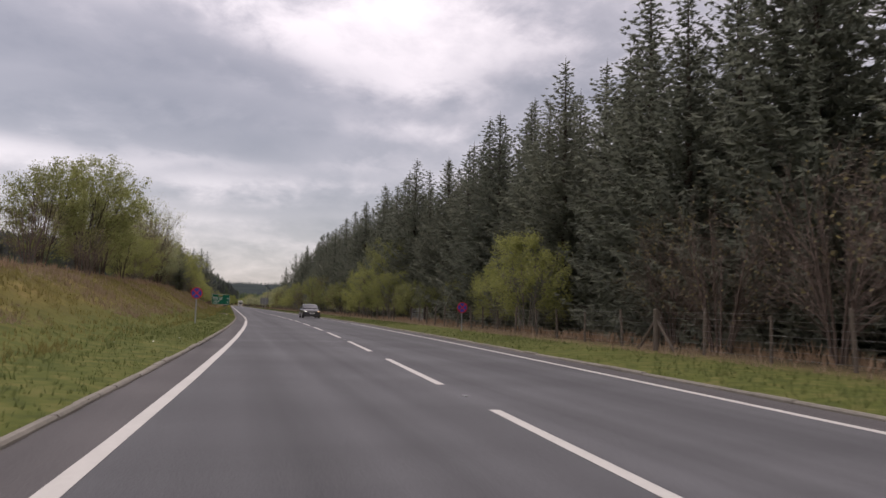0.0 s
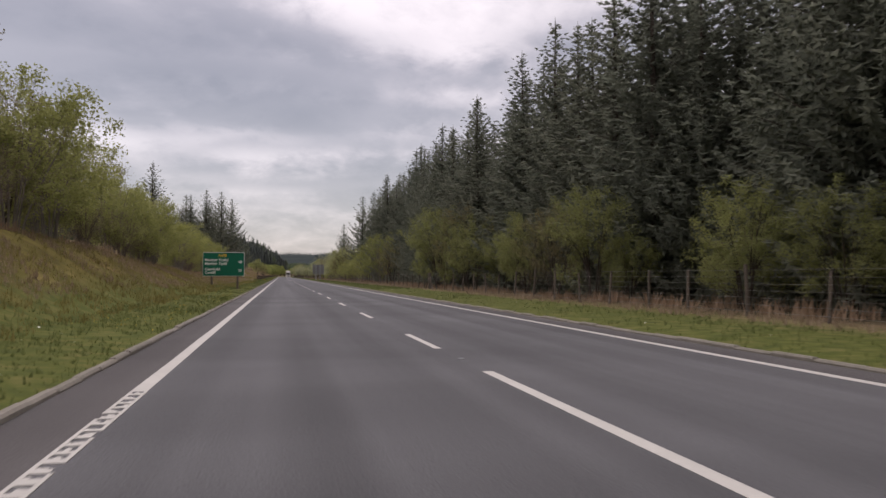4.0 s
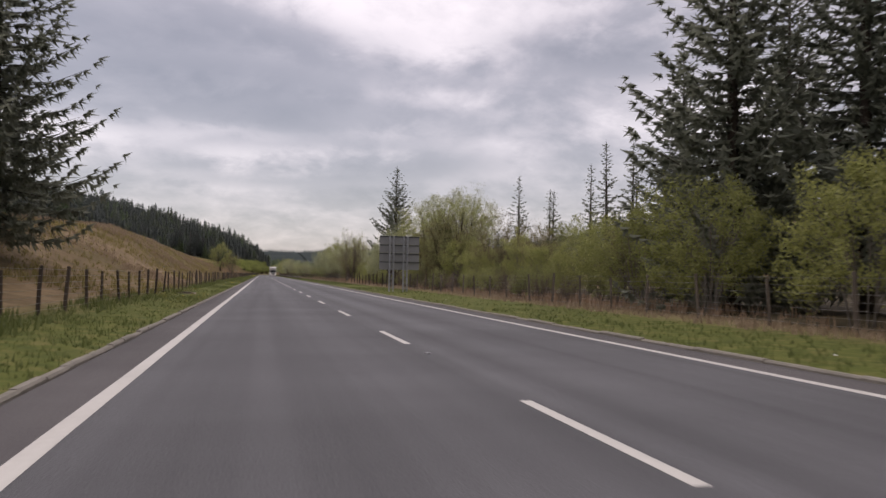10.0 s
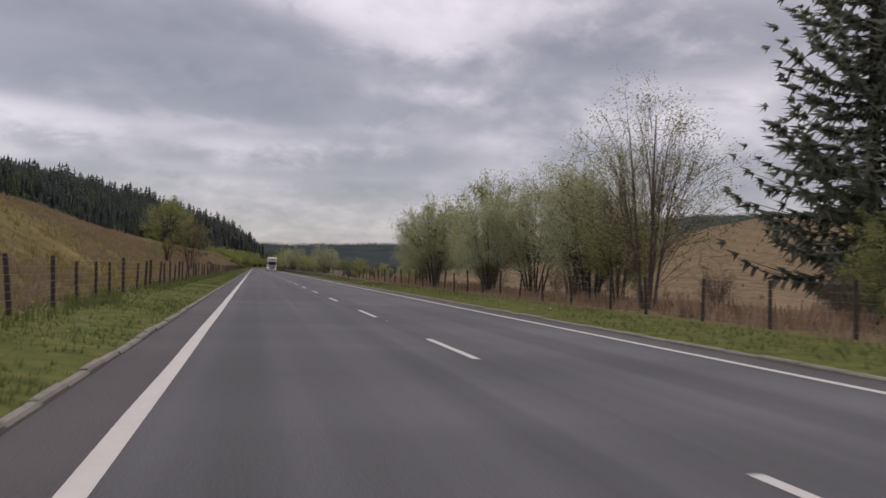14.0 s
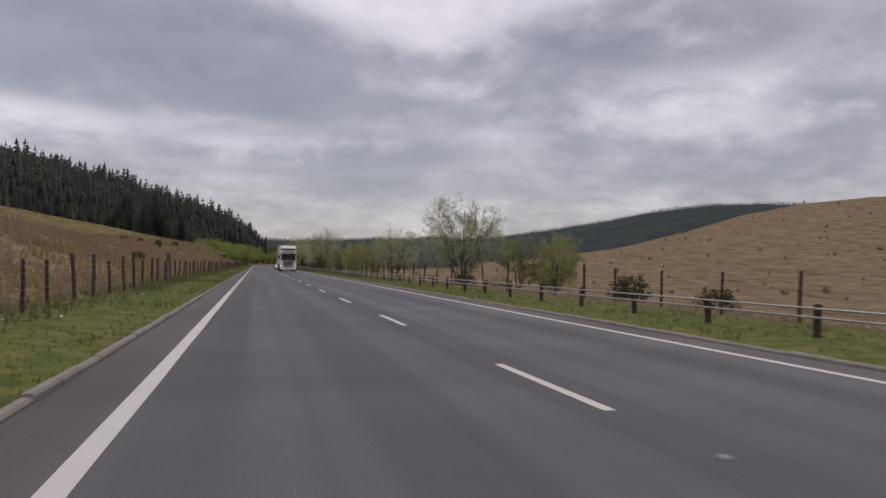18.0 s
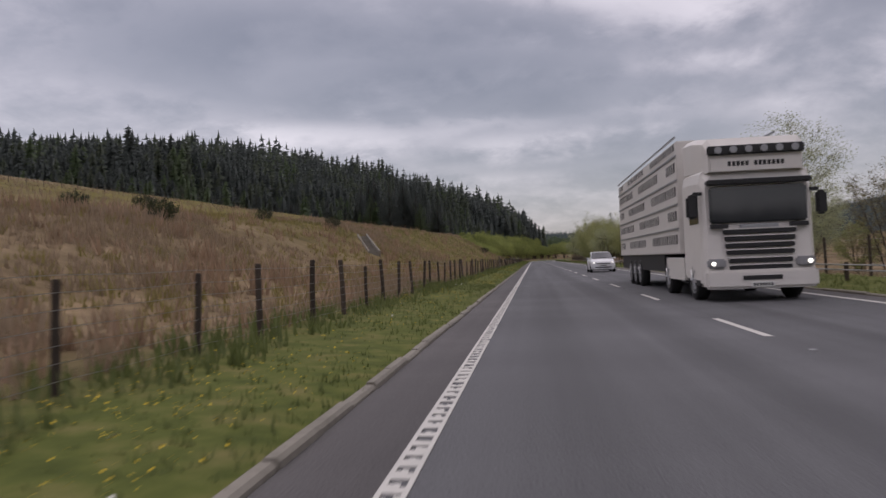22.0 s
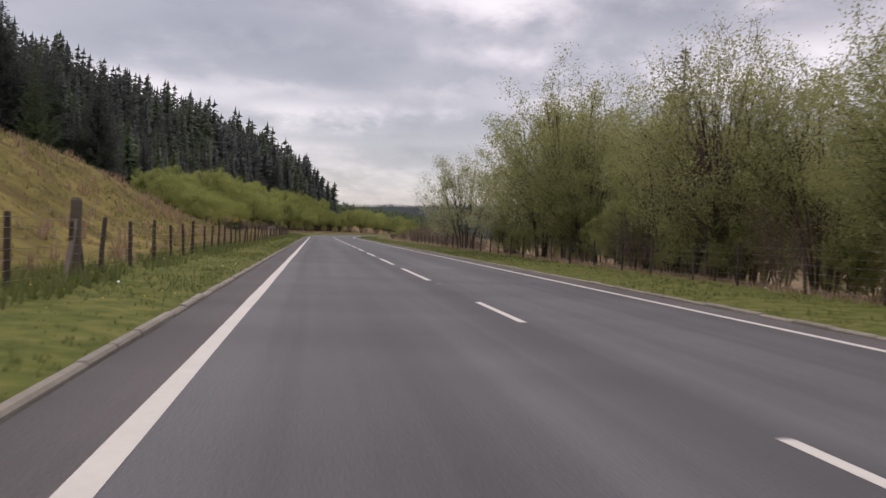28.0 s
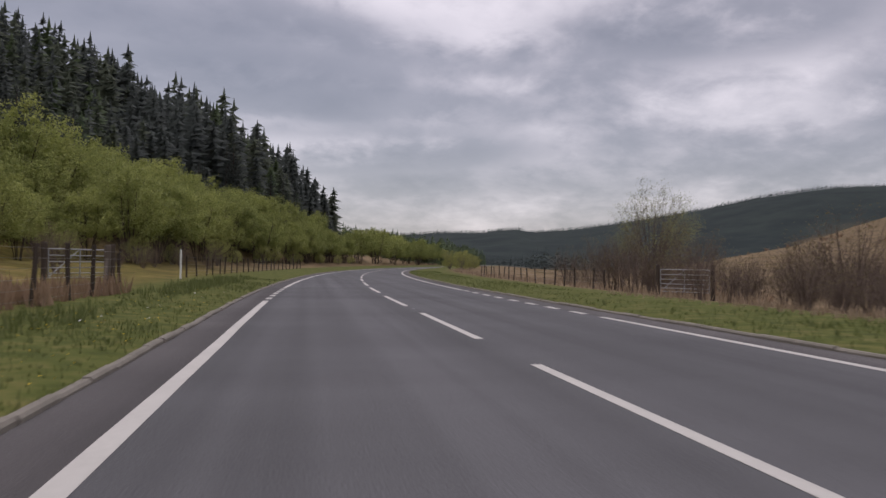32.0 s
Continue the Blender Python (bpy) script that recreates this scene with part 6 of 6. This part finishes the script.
tufts("moor_grass", "olive tussocks of moor grass", TUSSOCK, -32, -7.25, 262, 600, 4.0, 0.26, 6, 7, skip=by_drain)
tufts("moor_turf", "yellow-green turf on the bank", MOSSY, -32, -7.25, 590, 800, 6.0, 0.20, 6, 17, skip=by_drain)
tufts("moor_grass", "scattered straw tussocks on the green bank", STRAW, -32, -7.4, 600, 800, 0.9, 0.28, 7, 18, skip=by_drain)
tufts("moor_grass", "far straw-coloured tussocks of moor grass", STRAW, -95, -30, 330, 680, 0.4, 0.45, 5, 8)
tufts("rushes", "brown clumps of rushes on the moor", RUSH, -24, -7.6, 430, 625, 1.5, 0.55, 9, 9, skip=lambda u, y: (lumps(u, y, 11, 8) + 0.4 * lumps(u, y, 4, 9) < -0.05) | by_drain(u, y))
tufts("rushes", "brown clumps of rushes on the green bank", RUSH, -24, -7.6, 625, 800, 0.2, 0.5, 12, 21, lean=0.35)
tufts("valley_grass", "pale rough grass on the valley slope", STRAW, 11, 70, 420, 930, 0.7, 0.45, 5, 10)
tufts("bracken", "dead brown bracken and bramble", RUSH, 9.6, 16, 330, 430, 4.0, 0.5, 6, 11)
tufts("bracken", "dead brown bracken along the valley fence", RUSH, 9.4, 20, 640, 705, 3.0, 0.6, 7, 19)
tufts("hillside_scrub", "dark low shrubs and heather on the valley slope", RUSH, 60, 900, 700, 1500, 0.0005, 3.2, 26, 20, lean=0.8)
tufts("bracken", "dead brown bracken and bramble", RUSH, 10.6, 14, 5, 300, 3.0, 0.4, 6, 12)
tufts("rushes", "tall brown rushes beside the field gate", RUSH, -11, -7.9, 808, 825, 7, 0.5, 9, 31, lean=0.35)
tufts("wood_litter", "dead bracken under the bank-top bushes", RUSH, -16, -11.5, 20, 240, 2.5, 0.4, 6, 13)


def flecks(name, label, mat, u0, u1, y0, y1, count, size, seed):
    """Small flowers or scraps strewn on the verge."""
    r = np.random.RandomState(seed)
    u, y = r.uniform(u0, u1, count), r.uniform(y0, y1, count)
    ok = lumps(u * 2, y, 23, seed) > 0.05
    u, y = u[ok], y[ok]
    c = np.stack([cx(y) + u, y, height(u, y) + r.uniform(.06, .13, len(u))], 1)
    a = r.uniform(0, 6.283, len(u))[:, None]
    s = size * r.uniform(.6, 1.3, len(u))[:, None]
    q = [c + s * np.concatenate([np.cos(a + k), np.sin(a + k), 0.6 * np.sin(a * 3 + k)], 1) for k in (0, 1.57, 3.14, 4.71)]
    v = np.stack(q, 1).reshape(-1, 3)
    return tagged(new(name, quads_data(name, v, np.arange(len(v)).reshape(-1, 4), mat)), label, "flowers", kind="stuff")


flecks("dandelions", "yellow dandelions in the verge", YELLOW, -7, -4.9, 60, 830, 9000, 0.011, 21)
flecks("dandelions", "thick patches of yellow dandelions in the verge", YELLOW, -6.9, -5.0, 520, 650, 6500, 0.0095, 27)
flecks("dandelions", "yellow dandelions in the verge", YELLOW, 5, 8, 400, 700, 700, 0.014, 22)
flecks("daisies", "white daisies and scraps in the verge", WHITE, -7, -5, 0, 830, 700, 0.022, 23)
flecks("daisies", "white daisies and scraps in the verge", WHITE, 5, 9, 0, 830, 400, 0.022, 24)
